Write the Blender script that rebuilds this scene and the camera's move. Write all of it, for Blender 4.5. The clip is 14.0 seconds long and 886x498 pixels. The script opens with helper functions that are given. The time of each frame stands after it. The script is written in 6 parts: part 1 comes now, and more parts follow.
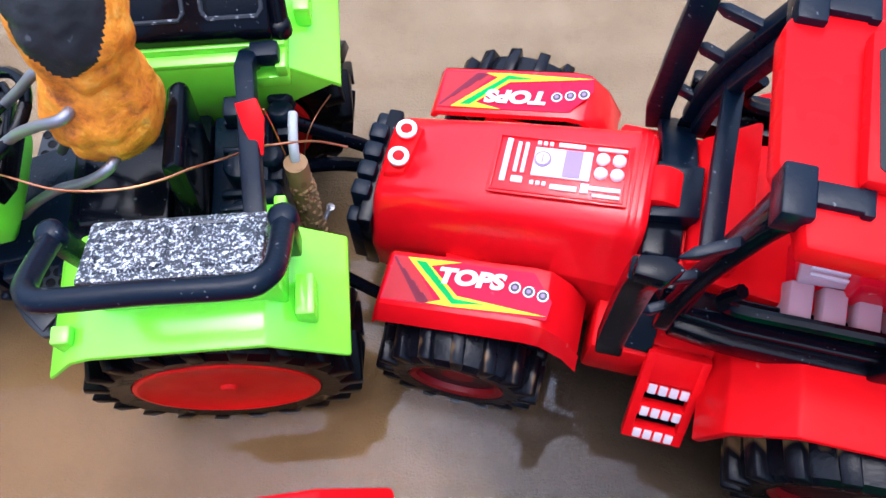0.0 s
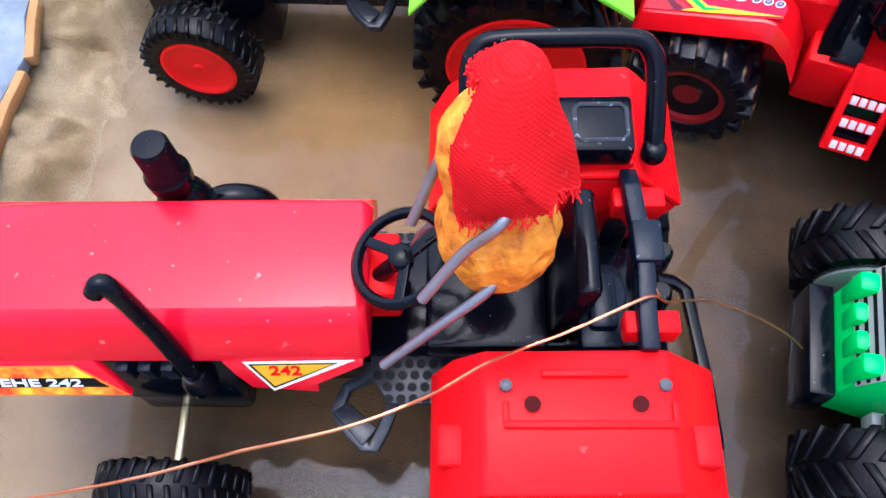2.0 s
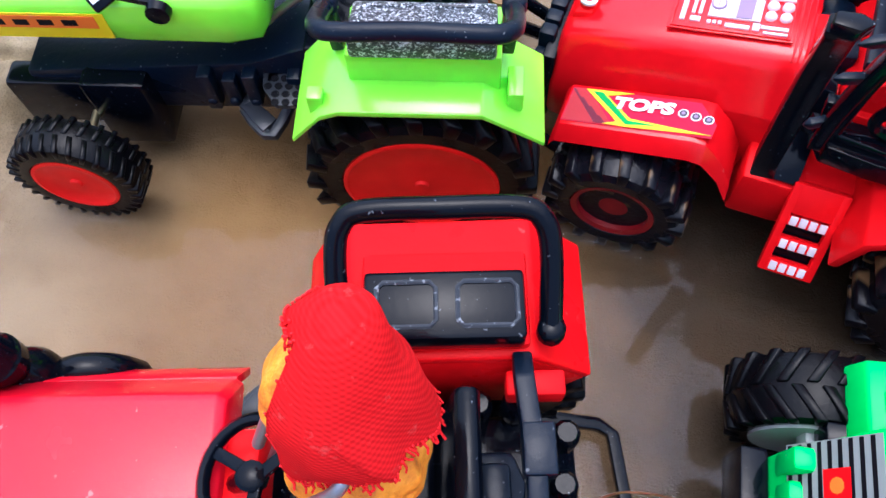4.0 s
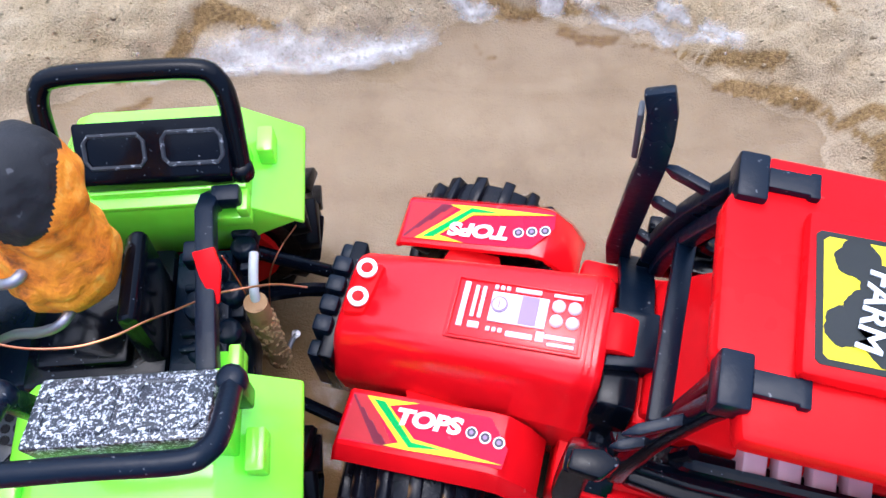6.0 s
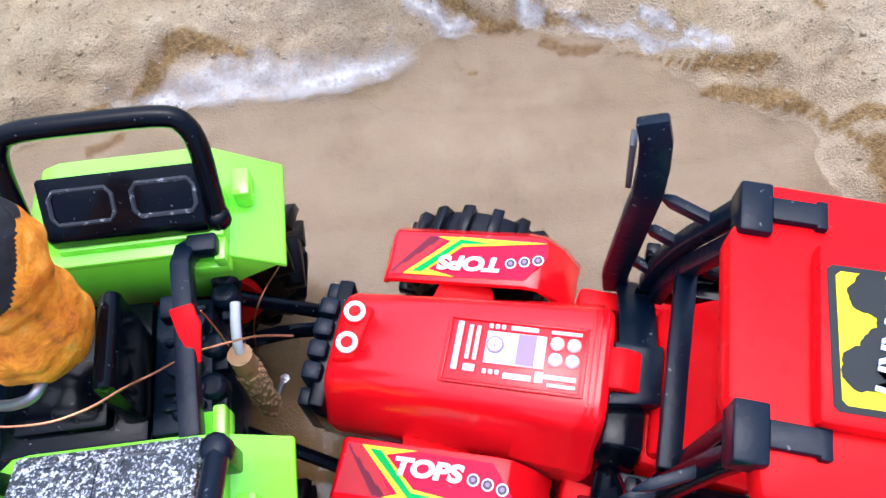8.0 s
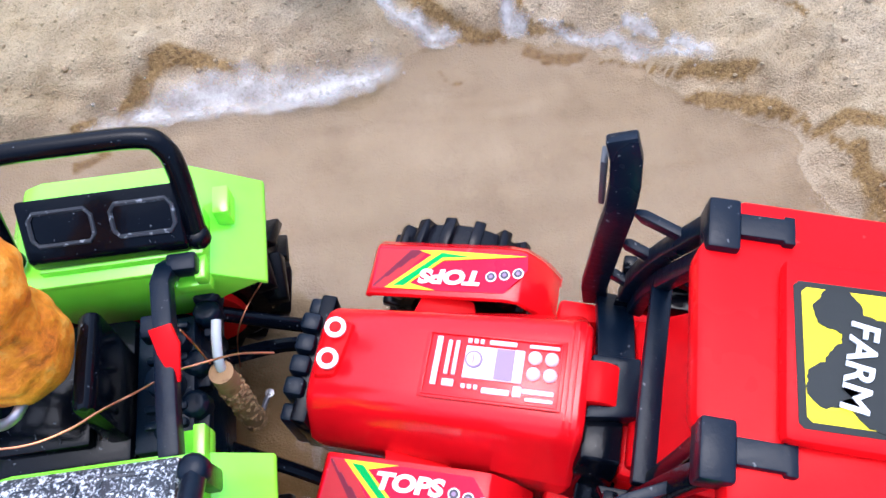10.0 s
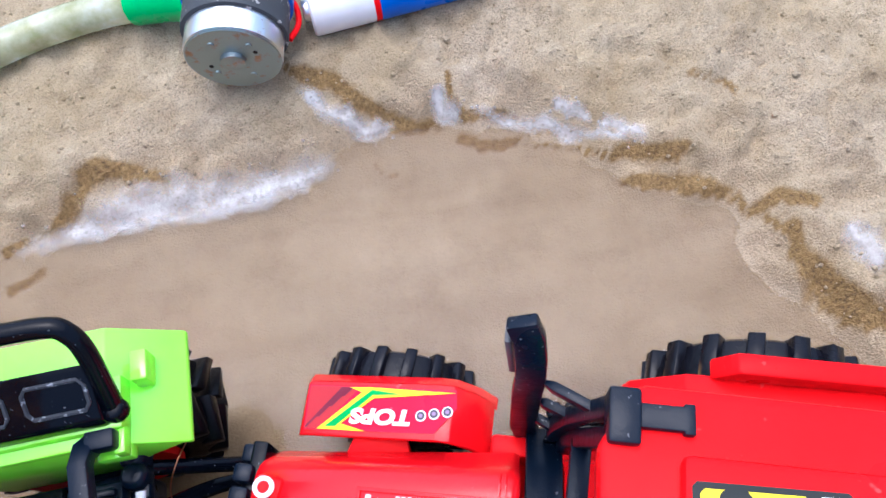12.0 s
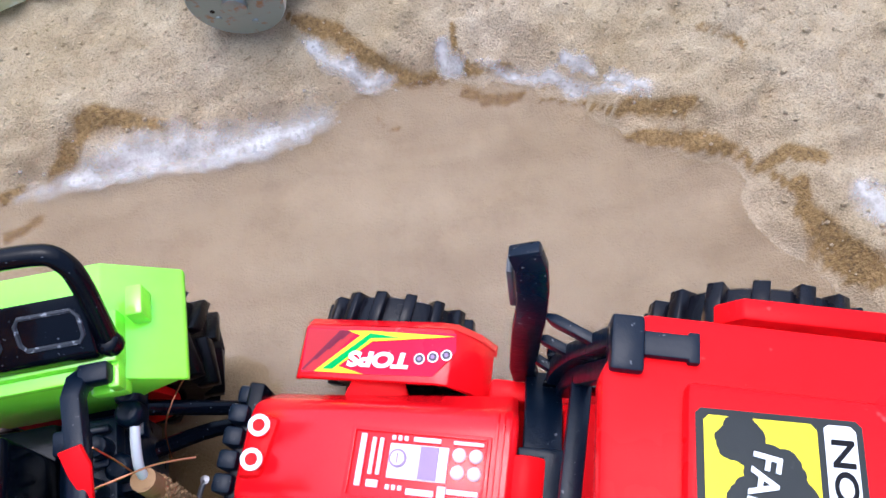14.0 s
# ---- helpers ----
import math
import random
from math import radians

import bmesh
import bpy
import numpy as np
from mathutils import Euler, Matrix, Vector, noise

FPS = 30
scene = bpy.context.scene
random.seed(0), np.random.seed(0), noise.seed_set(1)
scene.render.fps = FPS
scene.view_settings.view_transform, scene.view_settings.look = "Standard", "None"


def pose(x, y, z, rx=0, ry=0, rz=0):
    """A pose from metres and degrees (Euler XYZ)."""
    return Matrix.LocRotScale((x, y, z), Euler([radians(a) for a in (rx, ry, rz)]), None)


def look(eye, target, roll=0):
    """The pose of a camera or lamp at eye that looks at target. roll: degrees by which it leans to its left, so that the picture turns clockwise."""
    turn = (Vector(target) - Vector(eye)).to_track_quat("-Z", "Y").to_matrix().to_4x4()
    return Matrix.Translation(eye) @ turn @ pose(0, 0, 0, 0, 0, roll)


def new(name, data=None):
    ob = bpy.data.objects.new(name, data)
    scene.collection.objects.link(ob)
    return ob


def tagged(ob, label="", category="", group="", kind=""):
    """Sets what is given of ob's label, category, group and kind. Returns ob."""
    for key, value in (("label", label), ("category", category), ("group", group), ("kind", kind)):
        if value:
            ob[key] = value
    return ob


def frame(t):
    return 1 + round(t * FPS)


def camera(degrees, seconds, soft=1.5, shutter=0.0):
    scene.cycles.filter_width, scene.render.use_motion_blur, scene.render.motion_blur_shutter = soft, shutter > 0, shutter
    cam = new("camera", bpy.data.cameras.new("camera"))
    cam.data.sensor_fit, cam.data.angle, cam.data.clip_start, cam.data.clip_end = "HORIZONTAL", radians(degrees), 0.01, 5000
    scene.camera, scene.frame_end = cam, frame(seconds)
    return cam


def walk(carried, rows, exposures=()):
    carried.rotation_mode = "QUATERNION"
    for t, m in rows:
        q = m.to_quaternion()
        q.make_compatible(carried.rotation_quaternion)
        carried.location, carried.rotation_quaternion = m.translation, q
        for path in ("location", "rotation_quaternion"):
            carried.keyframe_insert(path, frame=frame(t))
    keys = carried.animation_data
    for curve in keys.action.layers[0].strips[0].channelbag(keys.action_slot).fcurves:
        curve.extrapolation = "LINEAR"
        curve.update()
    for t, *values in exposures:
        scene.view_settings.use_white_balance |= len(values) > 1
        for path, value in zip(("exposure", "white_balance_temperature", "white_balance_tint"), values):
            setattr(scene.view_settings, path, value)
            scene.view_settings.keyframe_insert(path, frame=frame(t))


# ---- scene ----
cam = camera(58.5, 14.0)
PATH = [
    (0, (0.00407, 0.00663, 0.16422), (0.00358, 0.06523, 0.02613), -0.94),
    (0.5, (0.00654, -0.01855, 0.18450), (0.00339, 0.04467, 0.04851), -2.24),
    (1, (-0.00401, -0.05126, 0.17740), (-0.01012, 0.01311, 0.04205), -2.24),
    (1.5, (-0.02085, -0.06717, 0.17607), (-0.03129, -0.00299, 0.04090), -3.57),
    (2, (-0.03121, -0.07948, 0.17186), (-0.04440, -0.01593, 0.03663), -4.13),
    (2.2, (-0.03261, -0.07923, 0.17374), (-0.04607, -0.01559, 0.03858), -3.98),
    (4.3, (-0.01190, -0.03139, 0.16766), (-0.02081, 0.03150, 0.03177), -2.67),
    (4.5, (-0.00735, -0.02444, 0.16959), (-0.01420, 0.03885, 0.03377), -1.44),
    (5, (0.00172, -0.01227, 0.16851), (-0.00215, 0.05346, 0.03373), -0.10),
    (5.5, (0.00930, 0.00403, 0.16991), (0.00702, 0.07060, 0.03551), -0.34),
    (6, (0.01204, 0.02138, 0.17164), (0.01105, 0.08827, 0.03739), -0.88),
    (6.5, (0.01377, 0.03280, 0.16868), (0.01365, 0.09970, 0.03443), -1.64),
    (7, (0.01367, 0.03335, 0.16924), (0.01392, 0.10029, 0.03500), -2.25),
    (7.2, (0.01247, 0.03183, 0.16918), (0.01317, 0.09824, 0.03467), -2.12),
    (9.5, (0.01381, 0.03006, 0.17049), (0.01394, 0.09641, 0.03596), -3.45),
    (10, (0.01671, 0.03221, 0.17104), (0.01709, 0.09868, 0.03657), -3.70),
    (10.5, (0.02298, 0.03874, 0.16952), (0.02360, 0.10356, 0.03425), -4.96),
    (11, (0.03304, 0.04984, 0.17288), (0.03453, 0.11379, 0.03720), -6.03),
    (11.5, (0.03359, 0.05439, 0.17395), (0.03566, 0.11833, 0.03828), -6.22),
    (12, (0.03156, 0.05630, 0.18141), (0.03401, 0.12107, 0.04614), -5.80),
    (12.5, (0.03007, 0.05397, 0.18042), (0.03269, 0.11923, 0.04538), -5.49),
    (13, (0.03084, 0.05371, 0.18239), (0.03328, 0.11848, 0.04712), -5.30),
    (13.5, (0.03170, 0.05247, 0.17612), (0.03381, 0.11570, 0.04011), -5.33),
    (14, (0.03061, 0.05015, 0.17593), (0.03244, 0.11234, 0.03945), -5.29),
]
walk(cam, [(t, look(eye, target, roll)) for t, eye, target, roll in PATH], [(0, 1.2, 5300, 12), (1, 1.13, 5300, 12), (2, 1.36, 5300, 12), (4.5, 1.12, 5300, 12), (5, 1.08, 5300, 12), (5.5, 1.22, 5300, 12), (6.5, 1.17, 5300, 12), (10, 1.17, 5300, 12), (12, 1.03, 5300, 12), (14, 1.03, 5300, 12)])

# ---- light and air ----
world = bpy.data.worlds.new("overcast_sky")
scene.world = world
world.use_nodes = True
wn = world.node_tree
sky = wn.nodes.new("ShaderNodeTexSky")
sky.sky_type, sky.sun_disc = "NISHITA", False
sky.sun_elevation, sky.sun_rotation = radians(80), radians(345)
sky.air_density, sky.dust_density, sky.ozone_density = 1.0, 6.0, 1.0
wn.links.new(sky.outputs[0], wn.nodes["Background"].inputs[0])
wn.nodes["Background"].inputs[1].default_value = 0.15
sun = new("sun", bpy.data.lights.new("sun", "SUN"))
sun.data.energy, sun.data.angle, sun.data.color = 0.8, radians(120), (1.0, 0.98, 0.95)
sun.matrix_world = look((-0.3, 0.6, 2.0), (0, 0, 0))

MM = 0.001

# ---- materials ----
def nodes_of(name):
    m = bpy.data.materials.new(name)
    m.use_nodes = True
    return m, m.node_tree, m.node_tree.nodes["Principled BSDF"]

def noise_at(nt, scale, detail=4.0, rough=0.6, coord="Object"):
    tc = nt.nodes.new("ShaderNodeTexCoord")
    n = nt.nodes.new("ShaderNodeTexNoise")
    n.inputs["Scale"].default_value, n.inputs["Detail"].default_value, n.inputs["Roughness"].default_value = scale, detail, rough
    nt.links.new(tc.outputs[coord], n.inputs["Vector"])
    return n

def ramp(nt, src, stops):
    r = nt.nodes.new("ShaderNodeValToRGB")
    while len(r.color_ramp.elements) < len(stops):
        r.color_ramp.elements.new(0.5)
    for e, (p, c) in zip(r.color_ramp.elements, stops):
        e.position, e.color = p, (*c, 1) if len(c) == 3 else c
    nt.links.new(src, r.inputs[0])
    return r

def mixc(nt, fac, a, b, blend="MIX"):
    m = nt.nodes.new("ShaderNodeMix")
    m.data_type, m.blend_type = "RGBA", blend
    for sock, v in ((m.inputs[0], fac), (m.inputs[6], a), (m.inputs[7], b)):
        if isinstance(v, (int, float)):
            sock.default_value = v
        elif isinstance(v, tuple):
            sock.default_value = (*v, 1)
        else:
            nt.links.new(v, sock)
    return m.outputs[2]

def bump(nt, b, src, strength, dist):
    n = nt.nodes.new("ShaderNodeBump")
    n.inputs["Strength"].default_value, n.inputs["Distance"].default_value = strength, dist
    nt.links.new(src, n.inputs["Height"])
    nt.links.new(n.outputs[0], b.inputs["Normal"])

def plastic(name, col, rough=0.3, dust=0.5, dustcol=(0.45, 0.38, 0.3), spec=0.3, grain=900, bumpy=0.08, specks=420):
    """Moulded plastic with faint mottling, scuffs and dried specks of mud."""
    m, nt, b = nodes_of(name)
    big, fine, speck = noise_at(nt, 60, 3), noise_at(nt, grain, 3), noise_at(nt, specks, 2, 0.5)
    dark = tuple(c * 0.82 for c in col)
    base = mixc(nt, ramp(nt, big.outputs[0], [(0.35, (0, 0, 0)), (0.7, (1, 1, 1))]).outputs[0], col, dark)
    lo = 0.74 - 0.1 * dust
    mask = ramp(nt, speck.outputs[0], [(lo, (0, 0, 0)), (lo + 0.05, (1, 1, 1))])
    f = nt.nodes.new("ShaderNodeMath")
    f.operation = "MULTIPLY"
    f.inputs[1].default_value = 0.75 * min(dust, 1.0)
    nt.links.new(mask.outputs[0], f.inputs[0])
    nt.links.new(mixc(nt, f.outputs[0], base, dustcol), b.inputs["Base Color"])
    r = ramp(nt, big.outputs[0], [(0.3, (rough * 0.8,) * 3), (0.75, (min(1, rough * 1.4),) * 3)])
    nt.links.new(r.outputs[0], b.inputs["Roughness"])
    b.inputs["Specular IOR Level"].default_value = spec
    bump(nt, b, fine.outputs[0], bumpy, 0.0004)
    return m

RED = plastic("red plastic", (0.88, 0.003, 0.006), 0.3, 0.12, (0.8, 0.55, 0.5), 0.07)
RED2 = plastic("deep red plastic", (0.80, 0.003, 0.02), 0.2, 0.3, (0.85, 0.6, 0.55), 0.36)
WINE = plastic("dark wine decal", (0.17, 0.006, 0.03), 0.35, 0.1)
RIMRED = plastic("rim red plastic", (0.9, 0.008, 0.006), 0.4, 0.1, (0.45, 0.38, 0.3), 0.15)
# loader rims: the shadow inside their deep dish is part of this red
SHADEDRED = plastic("shadowed red plastic", (0.24, 0.005, 0.008), 0.4, 0.4)
PALE = plastic("pale translucent plastic", (0.56, 0.34, 0.37), 0.22, 0.2)
LIME = plastic("lime green plastic", (0.32, 0.98, 0.04), 0.16, 0.04, (0.45, 0.38, 0.3), 0.75, 900, 0.05)
TEAL = plastic("mint green plastic", (0.01, 0.66, 0.1), 0.35, 0.15)
BLACK = plastic("black plastic", (0.002, 0.003, 0.006), 0.14, 0.3, (0.4, 0.43, 0.48), 0.16, 900, 0.08, 1250)
# blue in this base colour stands for sky reflected on the tops
BLACKDUSTY = plastic("dusty sky-tinted black plastic", (0.002, 0.0065, 0.016), 0.3, 0.4, (0.36, 0.37, 0.38), 0.2, 700, 0.22, 1100)
REDGLOSS = plastic("glossy red plastic", (0.84, 0.003, 0.008), 0.16, 0.12, (0.8, 0.55, 0.5), 0.4)
CHARCOAL = plastic("charcoal print", (0.032, 0.035, 0.034), 0.45, 0.1, (0.2, 0.2, 0.2), 0.1)
RUBBER = plastic("wet black tyre", (0.002, 0.002, 0.003), 0.27, 0.25, (0.25, 0.2, 0.13), 0.14, 600, 0.25)
MUDDY = plastic("muddy black tyre", (0.004, 0.004, 0.007), 0.26, 0.86, (0.33, 0.185, 0.075), 0.2, 500, 0.4, 75)
HOLLOW = plastic("shaded red hollow", (0.05, 0.001, 0.002), 0.6, 0.1, (0.2, 0.05, 0.04), 0.1)
DULLSCREW = plastic("dull dark steel", (0.06, 0.065, 0.075), 0.45, 0.4, (0.2, 0.18, 0.16), 0.5)
PLATE = plastic("worn black plastic", (0.026, 0.029, 0.036), 0.3, 0.2, (0.3, 0.31, 0.33), 0.35)
GRATE = plastic("grey foil decal", (0.26, 0.29, 0.27), 0.35, 0.1)
GREY = plastic("grey plastic", (0.42, 0.44, 0.46), 0.4, 0.4)
WHITE = plastic("white decal", (0.85, 0.86, 0.86), 0.35, 0.1)
SILVER = plastic("silver foil decal", (0.82, 0.70, 0.73), 0.3, 0.2)
LILAC = plastic("lilac foil decal", (0.3, 0.2, 0.34), 0.3, 0.1)
YELLOW = plastic("yellow decal", (0.9, 0.72, 0.0), 0.35, 0.12)
ORANGE = plastic("orange decal", (0.9, 0.2, 0.02), 0.35, 0.2)
GREENINK = plastic("green ink", (0.0, 0.35, 0.05), 0.35, 0.05)
CRIMSON = plastic("crimson decal", (0.62, 0.008, 0.045), 0.3, 0.15, (0.8, 0.6, 0.6), 0.1)
MAROON = plastic("maroon decal", (0.42, 0.012, 0.02), 0.35, 0.1)
INK = plastic("dark ink", (0.006, 0.006, 0.008), 0.4, 0.1, (0.3, 0.3, 0.3), 0.1)
DUSTLINE = plastic("dust-lined black plastic", (0.04, 0.045, 0.055), 0.5, 1.4, (0.3, 0.32, 0.35), 0.2, 900, 0.2, 900)
DIAL = plastic("dial grey", (0.07, 0.06, 0.08), 0.35, 0.1)
PINK = plastic("pink stripe decal", (0.8, 0.03, 0.1), 0.35, 0.05)
BLUE = plastic("blue battery sleeve", (0.0, 0.13, 0.65), 0.28, 0.2)
STRAW = plastic("yellowed tube", (0.3, 0.17, 0.075), 0.6, 1.3, (0.17, 0.085, 0.035), 0.3, 300, 1.0)

def metal(name, col, rough, rust=0.0, rustcol=(0.3, 0.16, 0.06)):
    m, nt, b = nodes_of(name)
    n, f = noise_at(nt, 260, 4), noise_at(nt, 1500, 2)
    mask = ramp(nt, n.outputs[0], [(0.62 - 0.2 * rust, (0, 0, 0)), (0.72 - 0.15 * rust, (1, 1, 1))])
    nt.links.new(mixc(nt, mask.outputs[0], col, rustcol if rust else tuple(c * 0.8 for c in col)), b.inputs["Base Color"])
    if rust:
        inv = ramp(nt, mask.outputs[0], [(0, (1, 1, 1)), (1, (0, 0, 0))])
        nt.links.new(inv.outputs[0], b.inputs["Metallic"])
    else:
        b.inputs["Metallic"].default_value = 1.0
    b.inputs["Roughness"].default_value = rough
    bump(nt, b, f.outputs[0], 0.2, 0.0003)
    return m

WIRE = metal("dull aluminium wire", (0.34, 0.33, 0.36), 0.5)
COPPER = metal("copper wire", (0.72, 0.28, 0.14), 0.35)
STEEL = metal("zinc plated steel", (0.33, 0.40, 0.40), 0.42, 0.3)
ZINC = metal("bright steel band", (0.75, 0.78, 0.8), 0.3, 0.05)
BRASS = metal("brassy axle", (0.72, 0.62, 0.35), 0.35)

def speckled():
    """Black plastic spattered with white paint."""
    m, nt, b = nodes_of("white-spattered black plastic")
    a, c = noise_at(nt, 850, 7, 0.85), noise_at(nt, 2200, 2)
    mx = nt.nodes.new("ShaderNodeMath")
    mx.operation = "ADD"
    sc = nt.nodes.new("ShaderNodeMath")
    sc.operation = "MULTIPLY"
    sc.inputs[1].default_value = 0.55
    nt.links.new(c.outputs[0], sc.inputs[0])
    nt.links.new(a.outputs[0], mx.inputs[0])
    nt.links.new(sc.outputs[0], mx.inputs[1])
    mask = ramp(nt, mx.outputs[0], [(0.79, (0, 0, 0)), (0.88, (1, 1, 1))])
    nt.links.new(mixc(nt, mask.outputs[0], (0.02, 0.024, 0.032), (0.72, 0.76, 0.82)), b.inputs["Base Color"])
    b.inputs["Roughness"].default_value = 0.4
    bump(nt, b, mask.outputs[0], 0.3, 0.0003)
    return m

SPATTER = speckled()

def peanut_skin():
    m, nt, b = nodes_of("peanut shell")
    n, w = noise_at(nt, 210, 6, 0.7), noise_at(nt, 420, 3)
    c = ramp(nt, n.outputs[0], [(0.3, (0.22, 0.055, 0.004)), (0.42, (0.66, 0.18, 0.006)), (0.56, (0.88, 0.3, 0.008)), (0.75, (0.9, 0.48, 0.09))])
    nt.links.new(c.outputs[0], b.inputs["Base Color"])
    b.inputs["Roughness"].default_value = 0.6
    bump(nt, b, w.outputs[0], 0.8, 0.0008)
    return m

def cloth(name, col):
    """Fine woven netting: two crossing sets of threads, with pale fluff."""
    m, nt, b = nodes_of(name)
    tc = nt.nodes.new("ShaderNodeTexCoord")
    weave = []
    for way in ("Z", "DIAGONAL"):
        wv = nt.nodes.new("ShaderNodeTexWave")
        wv.inputs["Scale"].default_value, wv.inputs["Distortion"].default_value, wv.inputs["Detail"].default_value = 640, 0.8, 2
        wv.bands_direction = way
        nt.links.new(tc.outputs["Object"], wv.inputs["Vector"])
        weave.append(wv.outputs[1])
    both = mixc(nt, 0.5, weave[0], weave[1])
    n = noise_at(nt, 330, 5, 0.7)
    c = mixc(nt, both, tuple(v * 0.85 for v in col), tuple(min(1, v * 1.15 + 0.01) for v in col))
    c = mixc(nt, ramp(nt, n.outputs[0], [(0.62, (0, 0, 0)), (0.85, (1, 1, 1))]).outputs[0], c, (0.85, 0.2, 0.18))
    nt.links.new(c, b.inputs["Base Color"])
    b.inputs["Roughness"].default_value = 0.9
    b.inputs["Specular IOR Level"].default_value = 0.1
    bump(nt, b, both, 0.15, 0.0002)
    return m

SHELL, CLOTH, HAIR = peanut_skin(), cloth("red knitted cloth", (0.86, 0.012, 0.016)), plastic("matt black paint", (0.012, 0.013, 0.016), 0.6, 0.25, (0.3, 0.3, 0.32), 0.4, 400, 0.8)

def sand_material():
    m, nt, b = nodes_of("wet river sand")
    geo = nt.nodes.new("ShaderNodeNewGeometry")
    sep = nt.nodes.new("ShaderNodeSeparateXYZ")
    nt.links.new(geo.outputs["Position"], sep.inputs[0])
    big, mid, fine, grit = noise_at(nt, 14, 5, 0.6, "Object"), noise_at(nt, 70, 5, 0.65), noise_at(nt, 520, 6, 0.8), noise_at(nt, 2000, 2)
    c = ramp(nt, mid.outputs[0], [(0.28, (0.30, 0.225, 0.135)), (0.45, (0.43, 0.345, 0.235)), (0.58, (0.48, 0.395, 0.28)), (0.74, (0.58, 0.495, 0.375))])
    g = ramp(nt, grit.outputs[0], [(0.32, (0.3, 0.27, 0.24)), (0.5, (0.9, 0.9, 0.9)), (0.68, (1.22, 1.2, 1.15))])
    col = mixc(nt, 0.6, c.outputs[0], g.outputs[0], "MULTIPLY")
    warm = ramp(nt, big.outputs[0], [(0.42, (0, 0, 0)), (0.62, (1, 1, 1))])
    col = mixc(nt, warm.outputs[0], col, mixc(nt, 0.4, col, (0.40, 0.31, 0.16)))
    # coarse pale and dark grains
    gr = noise_at(nt, 900, 3, 0.7)
    col = mixc(nt, ramp(nt, gr.outputs[0], [(0.66, (0, 0, 0)), (0.74, (1, 1, 1))]).outputs[0], col, (0.56, 0.47, 0.36))
    col = mixc(nt, ramp(nt, gr.outputs[0], [(0.27, (1, 1, 1)), (0.33, (0, 0, 0))]).outputs[0], col, (0.21, 0.165, 0.11))
    # sand stays damp and darker close to the water
    damp = nt.nodes.new("ShaderNodeMapRange")
    for k, v in ((1, 0.001), (2, 0.013), (3, 1.0), (4, 0.0)):
        damp.inputs[k].default_value = v
    nt.links.new(sep.outputs[2], damp.inputs[0])
    col = mixc(nt, damp.outputs[0], mixc(nt, 1.0, col, (0.88, 0.86, 0.80), "MULTIPLY"), mixc(nt, 1.0, col, (0.80, 0.74, 0.66), "MULTIPLY"))
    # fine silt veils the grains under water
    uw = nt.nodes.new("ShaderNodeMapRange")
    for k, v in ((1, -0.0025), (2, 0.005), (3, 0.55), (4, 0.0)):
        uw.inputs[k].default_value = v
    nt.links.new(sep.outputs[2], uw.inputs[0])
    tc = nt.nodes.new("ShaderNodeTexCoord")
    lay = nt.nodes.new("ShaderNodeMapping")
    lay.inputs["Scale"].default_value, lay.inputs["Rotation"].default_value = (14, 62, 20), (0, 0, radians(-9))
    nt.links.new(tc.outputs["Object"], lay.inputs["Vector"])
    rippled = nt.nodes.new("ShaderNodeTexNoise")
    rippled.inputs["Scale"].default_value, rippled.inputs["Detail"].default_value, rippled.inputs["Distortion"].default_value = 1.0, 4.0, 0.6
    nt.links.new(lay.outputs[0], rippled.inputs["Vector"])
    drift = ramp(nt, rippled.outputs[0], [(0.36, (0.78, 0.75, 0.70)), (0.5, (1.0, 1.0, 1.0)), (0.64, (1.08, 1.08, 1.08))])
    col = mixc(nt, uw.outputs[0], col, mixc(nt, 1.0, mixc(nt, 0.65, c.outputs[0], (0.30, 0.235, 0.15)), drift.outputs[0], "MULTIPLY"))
    # brown mud in mid-pool, with shade and toy reflections painted into its dark tone
    md = nt.nodes.new("ShaderNodeAttribute")
    md.attribute_name = "mud"
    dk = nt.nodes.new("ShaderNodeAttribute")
    dk.attribute_name = "bed_shade"
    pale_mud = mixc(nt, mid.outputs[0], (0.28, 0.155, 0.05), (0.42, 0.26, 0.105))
    shaded_mud = mixc(nt, mid.outputs[0], (0.015, 0.008, 0.0024), (0.054, 0.03, 0.01))
    col = mixc(nt, md.outputs["Fac"], col, mixc(nt, dk.outputs["Fac"], pale_mud, shaded_mud))
    # smooth yellowish clay of the washed bank
    cl = nt.nodes.new("ShaderNodeAttribute")
    cl.attribute_name = "clay"
    streak = ramp(nt, big.outputs[0], [(0.38, (0.12, 0.075, 0.026)), (0.5, (0.23, 0.16, 0.075)), (0.62, (0.36, 0.28, 0.165))])
    col = mixc(nt, cl.outputs["Fac"], col, mixc(nt, 0.3, streak.outputs[0], g.outputs[0], "MULTIPLY"))
    # rusty silt left in ragged lines above the water
    at = nt.nodes.new("ShaderNodeAttribute")
    at.attribute_name = "silt"
    rag = nt.nodes.new("ShaderNodeMath")
    rag.operation = "MULTIPLY_ADD"
    rag.inputs[1].default_value = 0.6
    nt.links.new(fine.outputs[0], rag.inputs[0])
    nt.links.new(at.outputs["Fac"], rag.inputs[2])
    mask = ramp(nt, rag.outputs[0], [(0.5, (0, 0, 0)), (0.95, (0.95, 0.95, 0.95))])
    stain = ramp(nt, gr.outputs[0], [(0.3, (0.09, 0.05, 0.014)), (0.5, (0.2, 0.118, 0.034)), (0.7, (0.3, 0.19, 0.07))])
    col = mixc(nt, mask.outputs[0], col, stain.outputs[0])
    nt.links.new(col, b.inputs["Base Color"])
    b.inputs["Roughness"].default_value = 0.62
